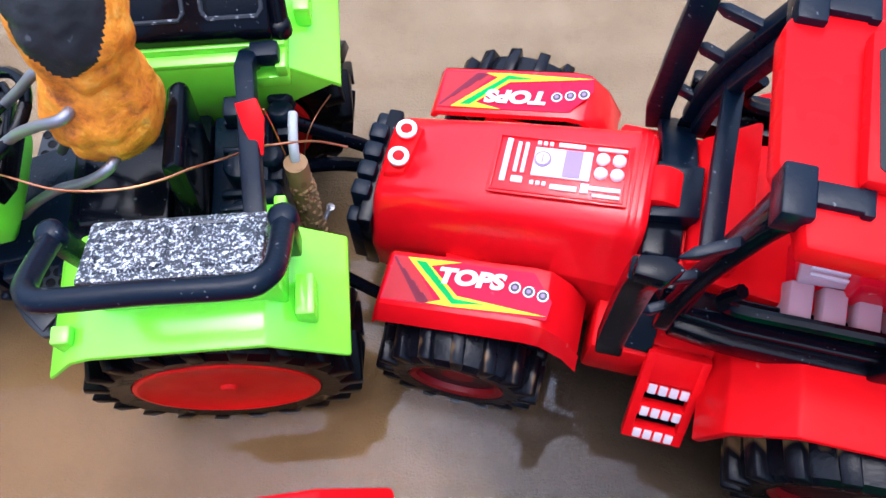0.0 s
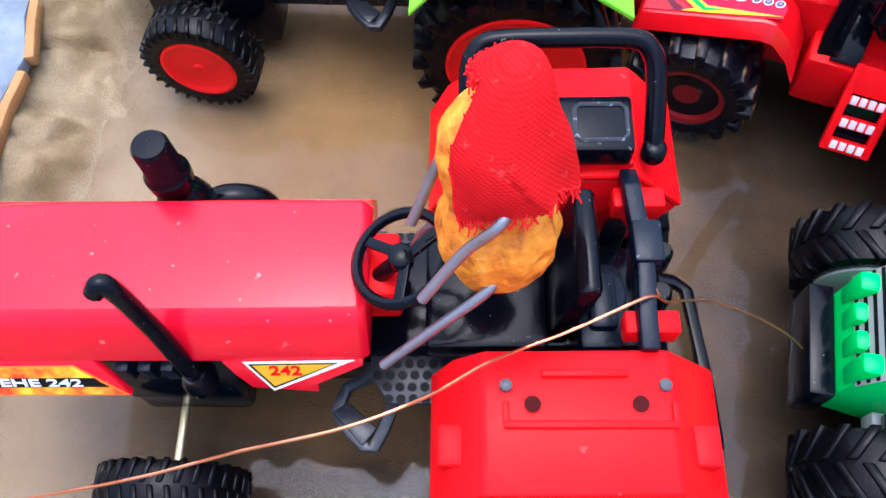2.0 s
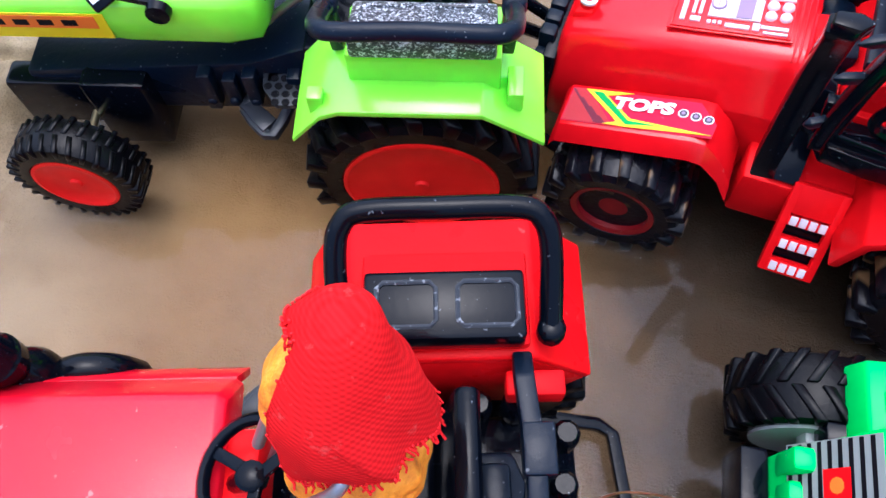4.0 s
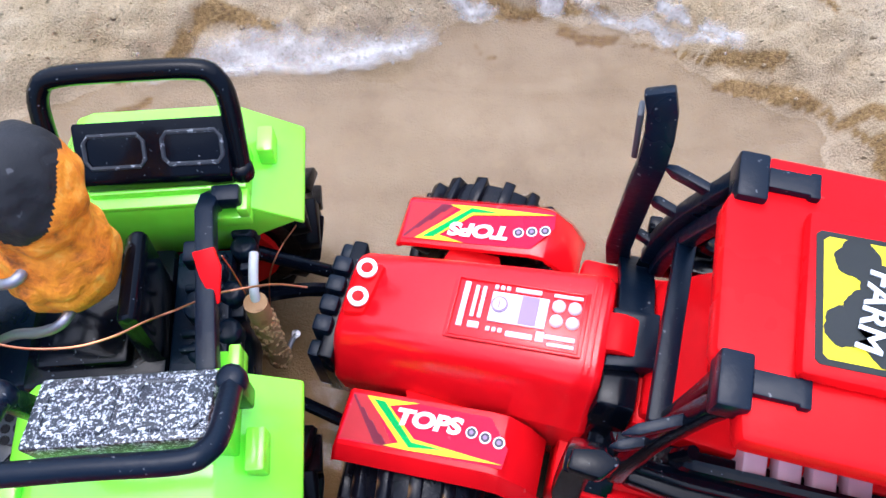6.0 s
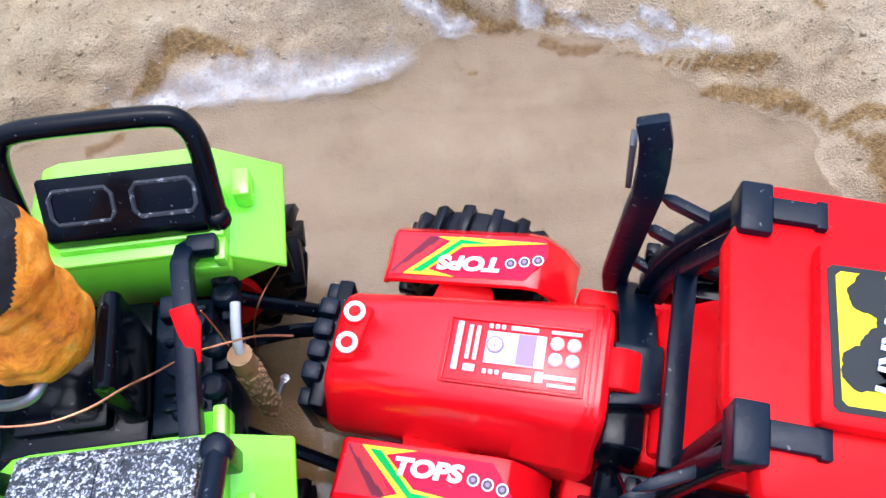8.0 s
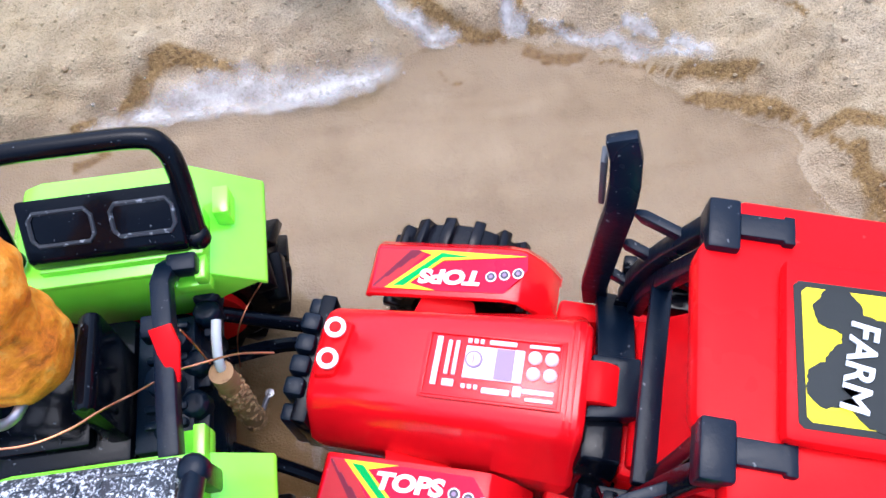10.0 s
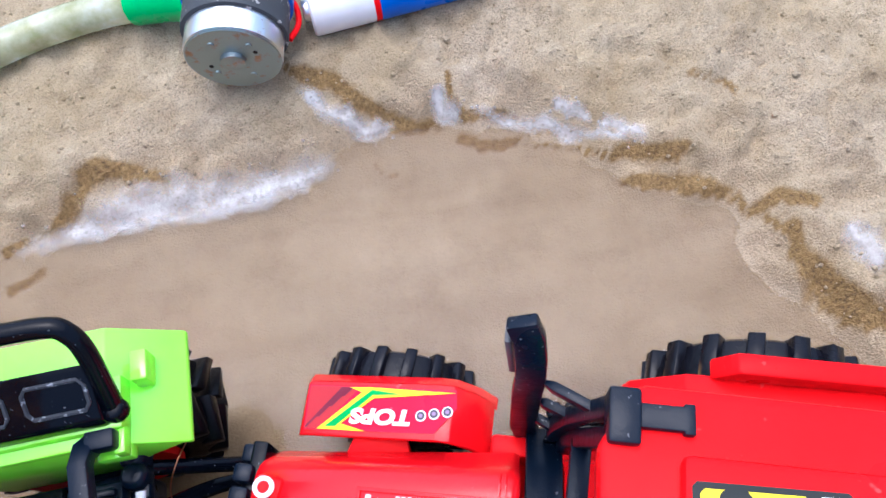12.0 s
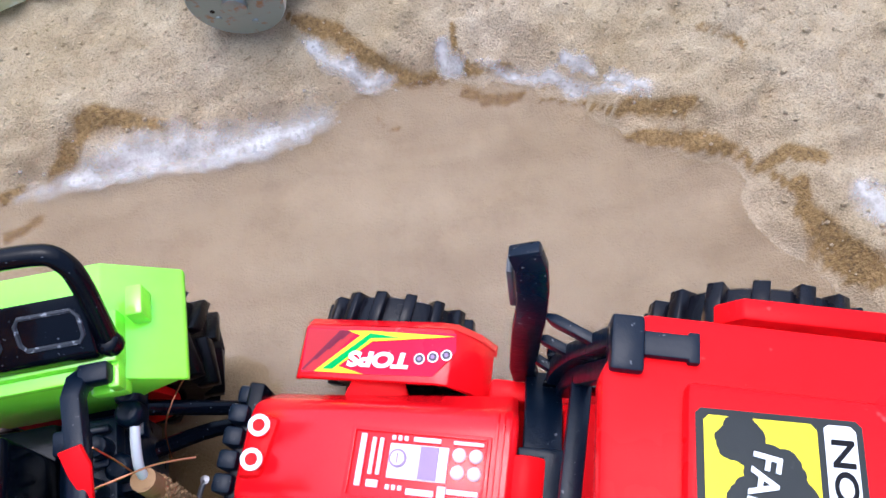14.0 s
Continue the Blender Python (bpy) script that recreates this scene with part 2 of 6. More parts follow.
    b.inputs["Specular IOR Level"].default_value = 0.35
    sm = nt.nodes.new("ShaderNodeMath")
    sm.operation = "ADD"
    nt.links.new(gr.outputs[0], sm.inputs[0])
    nt.links.new(grit.outputs[0], sm.inputs[1])
    bump(nt, b, sm.outputs[0], 1.0, 0.0007)
    # silt under water settles smooth
    wet = nt.nodes.new("ShaderNodeMapRange")
    for k, v in ((1, -0.003), (2, 0.006), (3, 0.45), (4, 1.0)):
        wet.inputs[k].default_value = v
    nt.links.new(sep.outputs[2], wet.inputs[0])
    even = nt.nodes.new("ShaderNodeMath")
    even.operation = "MULTIPLY_ADD"
    even.inputs[1].default_value, even.inputs[2].default_value = -0.6, 1.0
    nt.links.new(cl.outputs["Fac"], even.inputs[0])
    both = nt.nodes.new("ShaderNodeMath")
    both.operation = "MULTIPLY"
    nt.links.new(wet.outputs[0], both.inputs[0])
    nt.links.new(even.outputs[0], both.inputs[1])
    nt.links.new(both.outputs[0], b.inputs["Normal"].links[0].from_node.inputs["Strength"])
    return m

def water_material():
    m = bpy.data.materials.new("shallow muddy water")
    m.use_nodes = True
    nt = m.node_tree
    nt.nodes.clear()
    out = nt.nodes.new("ShaderNodeOutputMaterial")
    tr, gl, mx, fr = (nt.nodes.new(k) for k in ("ShaderNodeBsdfTransparent", "ShaderNodeBsdfGlossy", "ShaderNodeMixShader", "ShaderNodeFresnel"))
    murk = nt.nodes.new("ShaderNodeBsdfDiffuse")
    m2 = nt.nodes.new("ShaderNodeMixShader")
    n = noise_at(nt, 30, 4, 0.6)
    silt = ramp(nt, n.outputs[0], [(0.3, (0.40, 0.315, 0.23)), (0.7, (0.48, 0.39, 0.295))])
    nt.links.new(silt.outputs[0], murk.inputs[0])
    tr.inputs[0].default_value = (0.885, 0.855, 0.81, 1)
    m2.inputs[0].default_value = 0.018
    nt.links.new(tr.outputs[0], m2.inputs[1])
    nt.links.new(murk.outputs[0], m2.inputs[2])
    gl.inputs["Roughness"].default_value = 0.015
    gl.inputs["Color"].default_value = (0.40, 0.43, 0.52, 1)
    fr.inputs["IOR"].default_value = 1.33
    nt.links.new(fr.outputs[0], mx.inputs[0])
    nt.links.new(m2.outputs[0], mx.inputs[1])
    nt.links.new(gl.outputs[0], mx.inputs[2])
    bp = nt.nodes.new("ShaderNodeBump")
    bp.inputs["Strength"].default_value, bp.inputs["Distance"].default_value = 0.04, 0.001
    nt.links.new(noise_at(nt, 45, 2).outputs[0], bp.inputs["Height"])
    nt.links.new(bp.outputs[0], gl.inputs["Normal"])
    nt.links.new(mx.outputs[0], out.inputs[0])
    return m

def foam_material():
    m, nt, b = nodes_of("white foam")
    n, k, cells = noise_at(nt, 850, 6, 0.75), noise_at(nt, 1400, 2), nt.nodes.new("ShaderNodeTexVoronoi")
    tc = nt.nodes.new("ShaderNodeTexCoord")
    cells.inputs["Scale"].default_value = 520
    nt.links.new(tc.outputs["Object"], cells.inputs["Vector"])
    nt.links.new(ramp(nt, cells.outputs[0], [(0.08, (0.42, 0.40, 0.37)), (0.3, (0.60, 0.58, 0.55))]).outputs[0], b.inputs["Base Color"])
    b.inputs["Roughness"].default_value = 0.5
    at = nt.nodes.new("ShaderNodeAttribute")
    at.attribute_name = "soft"
    sm = nt.nodes.new("ShaderNodeMath")
    sm.operation = "MULTIPLY_ADD"
    sm.inputs[1].default_value = 1.0
    nt.links.new(n.outputs[0], sm.inputs[0])
    nt.links.new(at.outputs["Fac"], sm.inputs[2])
    blotch = nt.nodes.new("ShaderNodeMath")
    blotch.operation = "MULTIPLY_ADD"
    blotch.inputs[1].default_value = 0.9
    nt.links.new(noise_at(nt, 160, 3, 0.6).outputs[0], blotch.inputs[0])
    nt.links.new(sm.outputs[0], blotch.inputs[2])
    thick = nt.nodes.new("ShaderNodeMapRange")
    thick.inputs[1].default_value, thick.inputs[2].default_value = 1.02, 1.95
    thick.inputs[4].default_value = 0.72
    nt.links.new(blotch.outputs[0], thick.inputs[0])
    nt.links.new(thick.outputs[0], b.inputs["Alpha"])
    bump(nt, b, k.outputs[0], 0.5, 0.0005)
    return m

def clear_tube():
    m, nt, b = nodes_of("cloudy plastic hose")
    n = noise_at(nt, 120, 4)
    c = ramp(nt, n.outputs[0], [(0.35, (0.42, 0.44, 0.2)), (0.55, (0.62, 0.64, 0.42)), (0.75, (0.8, 0.84, 0.78))])
    nt.links.new(c.outputs[0], b.inputs["Base Color"])
    b.inputs["Roughness"].default_value, b.inputs["Transmission Weight"].default_value = 0.2, 0.45
    return m

def slate():
    m, nt, b = nodes_of("blue-grey slate")
    n, f = noise_at(nt, 90, 5), noise_at(nt, 900, 3)
    c = ramp(nt, n.outputs[0], [(0.3, (0.09, 0.115, 0.15)), (0.7, (0.2, 0.24, 0.29))])
    nt.links.new(c.outputs[0], b.inputs["Base Color"])
    b.inputs["Roughness"].default_value = 0.6
    bump(nt, b, f.outputs[0], 0.5, 0.0005)
    return m

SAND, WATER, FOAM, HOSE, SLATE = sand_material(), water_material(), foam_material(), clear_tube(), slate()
RUST = plastic("rusty orange crust", (0.4, 0.2, 0.07), 0.8, 0.6, (0.6, 0.45, 0.3), 0.3, 300, 0.8)

# ---- shaping helpers, in millimetres ----
def box(bm, a, b, m=None):
    r = bmesh.ops.create_cube(bm, size=1)["verts"]
    for v in r:
        v.co = Vector([a[i] + (v.co[i] + 0.5) * (b[i] - a[i]) for i in range(3)])
        if m:
            v.co = m @ v.co
    return r

def slab(bm, pts, axis, a, b):
    """A prism: the outline pts in the plane across the axis, from a to b along it."""
    put = {"x": lambda p, h: (h, p[0], p[1]), "y": lambda p, h: (p[0], h, p[1]), "z": lambda p, h: (p[0], p[1], h)}[axis]
    lo, hi = [bm.verts.new(put(p, a)) for p in pts], [bm.verts.new(put(p, b)) for p in pts]
    n = len(pts)
    bm.faces.new(lo)
    bm.faces.new(hi[::-1])
    for i in range(n):
        bm.faces.new((lo[i], hi[i], hi[(i + 1) % n], lo[(i + 1) % n]))

def hull(bm, sections):
    """A closed skin over sections, each a ring of as many points."""
    rings = [[bm.verts.new(p) for p in s] for s in sections]
    n = len(rings[0])
    for r, q in zip(rings, rings[1:]):
        for i in range(n):
            bm.faces.new((r[i], r[(i + 1) % n], q[(i + 1) % n], q[i]))
    bm.faces.new(rings[0][::-1])
    bm.faces.new(rings[-1])

def glide(pts, steps=6):
    """A smooth line through the points."""
    P = [Vector(p) for p in pts]
    P = [2 * P[0] - P[1]] + P + [2 * P[-1] - P[-2]]
    out = []
    for a, b, c, d in zip(P, P[1:], P[2:], P[3:]):
        for k in range(steps):
            t = k / steps
            out.append(0.5 * (2 * b + (c - a) * t + (2 * a - 5 * b + 4 * c - d) * t * t + (3 * b - a - 3 * c + d) * t ** 3))
    return out + [P[-2]]

def tube(bm, pts, r, seg=8, smooth=6, flat=1.0, taper=None):
    line = glide(pts, smooth) if smooth else [Vector(p) for p in pts]
    rings, side = [], None
    for i, p in enumerate(line):
        d = (line[min(i + 1, len(line) - 1)] - line[max(i - 1, 0)]).normalized()
        if side is None:
            side = d.orthogonal().normalized()
        side = (side - d * side.dot(d)).normalized()
        up = d.cross(side)
        rr = r if taper is None else r + (taper - r) * i / (len(line) - 1)
        rings.append([p + rr * (math.cos(a) * side + flat * math.sin(a) * up) for a in (2 * math.pi * k / seg for k in range(seg))])
    hull(bm, rings)

def cyl(bm, p, q, r, r2=None, seg=16):
    tube(bm, [p, q], r, seg, 0, 1.0, r if r2 is None else r2)

def bar(bm, pts, w, h, up=(0, 0, 1)):
    """A bar of rectangular section w x h along the points; h lies along up."""
    line, rings = [Vector(p) for p in pts], []
    for i, p in enumerate(line):
        d = (line[min(i + 1, len(line) - 1)] - line[max(i - 1, 0)]).normalized()
        s = d.cross(Vector(up)).normalized()
        u = s.cross(d)
        rings.append([p + s * w / 2 * a + u * h / 2 * b for a, b in ((-1, -1), (1, -1), (1, 1), (-1, 1))])
    hull(bm, rings)

def lathe(bm, prof, c, axis="y", seg=32):
    """A body of revolution about an axis through c; prof: (radius, height along the axis)."""
    put = {"x": lambda r, h, a: (h, r * math.cos(a), r * math.sin(a)), "y": lambda r, h, a: (r * math.cos(a), h, r * math.sin(a)), "z": lambda r, h, a: (r * math.cos(a), r * math.sin(a), h)}[axis]
    rings = [[Vector(c) + Vector(put(max(r, 0.01), h, 2 * math.pi * k / seg)) for k in range(seg)] for r, h in prof]
    hull(bm, rings)

def finish(name, bm, mats, bevel=0.0, smooth=38, segments=2):
    bmesh.ops.recalc_face_normals(bm, faces=bm.faces)
    if bevel:
        sharp = [e for e in bm.edges if len(e.link_faces) == 2 and e.calc_face_angle(0) > radians(28)]
        bmesh.ops.bevel(bm, geom=sharp, offset=bevel, segments=segments, affect="EDGES", profile=0.5, clamp_overlap=True)
    for e in bm.edges:
        e.smooth = not (len(e.link_faces) == 2 and e.calc_face_angle(0) > radians(smooth))
    for f in bm.faces:
        f.smooth = True
    bmesh.ops.scale(bm, vec=(MM, MM, MM), verts=bm.verts)
    me = bpy.data.meshes.new(name)
    bm.to_mesh(me)
    bm.free()
    for m in mats if isinstance(mats, (list, tuple)) else [mats]:
        me.materials.append(m)
    return me

def part(name, bm, material, parent, label="", bevel=0.0, smooth=38):
    ob = new(name, finish(name, bm, material, bevel, smooth))
    ob.parent = parent
    return tagged(ob, label)

def thing(name, x, y, z, yaw, label, category, group=""):
    ob = new(name)
    ob.empty_display_size = 0.01
    ob.matrix_world = pose(x * MM, y * MM, z * MM, 0, 0, yaw)
    return tagged(ob, label, category, group)

def lone(name, bm, material, label, category, bevel=0.0, smooth=38, kind=""):
    ob = new(name, finish(name, bm, material, bevel, smooth))
    return tagged(ob, label, category, "", kind)

def lettering(name, words, size, m, material, parent, depth=0.12, bold=0.018):
    """Words in the built-in font, as a mesh; m places the middle of the words, in millimetres."""
    cu = bpy.data.curves.new(name, "FONT")
    cu.body, cu.size, cu.extrude, cu.align_x, cu.align_y = words, size, depth, "CENTER", "CENTER"
    cu.offset = bold * size
    tmp = bpy.data.objects.new(name, cu)
    scene.collection.objects.link(tmp)
    me = bpy.data.meshes.new_from_object(tmp.evaluated_get(bpy.context.evaluated_depsgraph_get()))
    bpy.data.objects.remove(tmp)
    me.transform(Matrix.Scale(MM, 4) @ m)
    me.materials.clear()
    me.materials.append(material)
    me.name = name
    ob = new(name, me)
    ob.parent = parent
    return ob

def M3(o, u, v):
    """A plane's frame: origin, along, and roughly up; the third axis is its normal."""
    u = Vector(u).normalized()
    n = u.cross(Vector(v)).normalized()
    v = n.cross(u)
    m = Matrix((u, v, n)).transposed().to_4x4()
    m.translation = Vector(o)
    return m

def decal(bm, m, pts, t=0.12, lift=0.0):
    """A thin sticker with the outline pts, on the plane m."""
    lo, hi = [bm.verts.new(m @ Vector((x, y, lift - 0.05))) for x, y in pts], [bm.verts.new(m @ Vector((x, y, lift + t))) for x, y in pts]
    n = len(pts)
    bm.faces.new(lo)
    bm.faces.new(hi[::-1])
    for i in range(n):
        bm.faces.new((lo[i], hi[i], hi[(i + 1) % n], lo[(i + 1) % n]))

def rect(x0, x1, y0, y1):
    return [(x0, y0), (x1, y0), (x1, y1), (x0, y1)]

def disc(x, y, r, n=16):
    return [(x + r * math.cos(2 * math.pi * k / n), y + r * math.sin(2 * math.pi * k / n)) for k in range(n)]

def wheel(parent, name, x, y, z, R, w, rim, out, lugs, rubber, rimmat, depth=2.0, style="dish", yaw=0.0, lug=1.6, skew=0.5, label=""):
    """A wheel across the y axis at its centre; out: the side (+1 or -1) on which its face shows."""
    hub = new(name)
    hub.empty_display_size = 0.01
    hub.parent = parent
    hub.matrix_basis = pose(x * MM, y * MM, z * MM, 0, 0, yaw)
    if label:
        tagged(hub, label)
    bm = bmesh.new()
    h, c = w / 2, R - lug
    prof = [(rim - 0.4, -h * 0.75), (rim + 0.6, -h * 0.96), (c - 2.2, -h), (c - 0.6, -h * 0.9), (c, -h * 0.6), (c + 0.2, 0), (c, h * 0.6), (c - 0.6, h * 0.9), (c - 2.2, h), (rim + 0.6, h * 0.96), (rim - 0.4, h * 0.75)]
    lathe(bm, prof, (0, 0, 0), "y", 48)
    part("tyre", bm, rubber, hub, "", 0.0, 30)
    step = 2 * math.pi / lugs
    for side in (-1, 1):
        bm = bmesh.new()
        pts = []
        for yy, aa, rr in ((0.04 * h, skew * step, c + lug), (1.0 * h, 0, c + lug * 0.75), (1.03 * h, 0, c - 2.4)):
            for da in (-0.19 * step, 0.19 * step):
                pts.append((yy * side, aa + da, rr))
        for yy, aa, rr in ((0.04 * h, skew * step, c - 1.0), (0.9 * h, 0, c - 2.6)):
            for da in (-0.26 * step, 0.26 * step):
                pts.append((yy * side, aa + da, rr))
        v = [bm.verts.new((rr * math.cos(a), yy, rr * math.sin(a))) for yy, a, rr in pts]
        for f in ((0, 1, 3, 2), (2, 3, 5, 4), (4, 5, 9, 8), (8, 9, 7, 6), (6, 7, 1, 0), (0, 2, 4, 8, 6), (1, 7, 9, 5, 3)):
            bm.faces.new([v[i] for i in f])
        mesh = finish("tread_lug", bm, rubber, 0.22, 50, 1)
        for k in range(lugs):
            ob = new("tread_lug", mesh)
            ob.parent = hub
            ob.matrix_basis = Matrix.Rotation(-(k * step + (0.5 * step if side > 0 else 0)), 4, "Y")
    bm = bmesh.new()
    o = out
    if style == "flat":
        lathe(bm, [(rim + 0.3, -h * 0.6 * o), (rim + 0.3, h * 0.98 * o), (rim - 0.5, (h * 0.98 + 0.1) * o), (rim - 1.3, (h - 0.7) * o), (rim * 0.5, (h - 1.1) * o), (1.6, (h - 0.9) * o), (1.3, (h - 0.2) * o), (0, (h - 0.2) * o)], (0, 0, 0), "y", 44)
    elif style == "dish":
        lathe(bm, [(rim + 0.3, -h * 0.6 * o), (rim + 0.3, h * 0.93 * o), (rim - 0.8, (h * 0.93 - 0.2) * o), (rim - 1.6, (h - depth) * o), (2.2, (h - depth * 0.7) * o), (1.8, (h - depth * 0.2) * o), (0, (h - depth * 0.2) * o)], (0, 0, 0), "y", 40)
    else:
        lathe(bm, [(rim + 0.3, -h * 0.6 * o), (rim + 0.3, h * 0.95 * o), (rim - 1.0, h * 0.9 * o), (rim - 2.0, (h - depth) * o), (rim * 0.45, (h - depth * 1.1) * o), (rim * 0.36, (h - depth * 0.3) * o), (0, (h - depth * 0.3) * o)], (0, 0, 0), "y", 40)
        for k in range(8):
            a = 2 * math.pi * k / 8
            cyl(bm, (rim * 0.66 * math.cos(a), (h - depth * 1.1) * o, rim * 0.66 * math.sin(a)), (rim * 0.66 * math.cos(a), (h - depth * 0.35) * o, rim * 0.66 * math.sin(a)), rim * 0.11, None, 8)
    part("rim", bm, rimmat, hub)
    return hub


# ---- ground, water, foam ----
SHORE = [(-146, -150), (-143, -60), (-141, 0), (-140, 40), (-128, 95), (-108, 140), (-88, 154), (-68, 162), (-44, 167), (-20, 168), (0, 170), (9, 174), (18, 180), (39, 181), (59, 175), (72, 167), (82, 158), (96, 149), (107, 142), (113, 127), (121, 111), (138, 82), (156, 30), (161, 0), (165, -150)]


def shore_gap(x, y):
    """Distance from the water's edge: positive on land, negative in the pool."""
    inside, best = False, np.full(x.shape, 1e9)
    crossing = np.zeros(x.shape, bool)
    ring = list(zip(SHORE, SHORE[1:] + SHORE[:1]))
    for (ax, ay), (bx, by) in ring:
        t = np.clip(((x - ax) * (bx - ax) + (y - ay) * (by - ay)) / ((bx - ax) ** 2 + (by - ay) ** 2), 0, 1)
        best = np.minimum(best, np.hypot(x - ax - t * (bx - ax), y - ay - t * (by - ay)))
        cross = ((ay > y) != (by > y)) & (x < (bx - ax) * (y - ay) / (by - ay + 1e-9) + ax)
        crossing ^= cross
    return np.where(crossing, -best, best)


def rough(x, y, size, octaves=3, seed=0.0):
    return np.array([noise.fractal((a / size + seed, b / size, seed), 0.9, 2.0, octaves) for a, b in zip(x.ravel(), y.ravel())]).reshape(x.shape)


def lines(lo, hi, step, far):
    mid = np.arange(lo, hi + step / 2, step)
    grow = step * np.cumsum(1.35 ** np.arange(1, 60))
    grow = grow[grow < far]
    return np.concatenate([lo - grow[::-1], mid, hi + grow])


# rusty silt lines on the bank: width, and the way each one runs
SILT = [(3.8, [(-65, 163), (-60, 167.5), (-55, 173)]), (4.6, [(-55, 173.5), (-50, 176), (-42.5, 174)]), (2.4, [(-42.5, 174), (-33, 172.4)]), (1.6, [(-78, 158), (-73, 161)]), (2.6, [(-77, 149), (-69, 153)]),
        (2.4, [(0, 196), (5, 194)]), (4.6, [(5, 194), (11, 192), (17, 187)]), (3.2, [(17, 187), (24, 183), (37, 180)]), (1.0, [(18, 173), (25, 169)]), (1.6, [(43, 191), (43, 186), (46, 182)])]
SILT += [(1.4, [(46, 181), (56, 180)]), (2.3, [(44, 176), (49, 173), (58, 173)]), (1.4, [(57, 179), (64, 176), (70, 172), (75, 170)]), (3.8, [(85, 162), (90, 160), (99, 158)]), (2.2, [(84, 156), (91, 154), (97, 152)]), (2.8, [(97, 152), (104, 149), (110, 145)])]
SILT += [(1.0, [(58, 174), (66, 170), (76, 166), (85, 160)]), (1.2, [(110, 145), (114, 138), (118, 131)]), (1.8, [(105, 177), (111, 174), (114, 170)]), (3.4, [(113, 140), (119, 142), (125, 138)]), (3, [(119, 133), (118, 127), (121, 123)]), (4.6, [(121, 123), (125, 117), (129, 112)]), (4.4, [(121, 117), (128, 110), (133, 107)])]


GROUND = []


def ground_at(x, y):
    """Height of the ground, in millimetres, at a place."""
    xs, ys, H = GROUND
    i, j = int(np.clip(np.searchsorted(xs, x) - 1, 0, len(xs) - 2)), int(np.clip(np.searchsorted(ys, y) - 1, 0, len(ys) - 2))
    u, v = (x - xs[i]) / (xs[i + 1] - xs[i]), (y - ys[j]) / (ys[j + 1] - ys[j])
    return float((H[j, i] * (1 - u) + H[j, i + 1] * u) * (1 - v) + (H[j + 1, i] * (1 - u) + H[j + 1, i + 1] * u) * v)


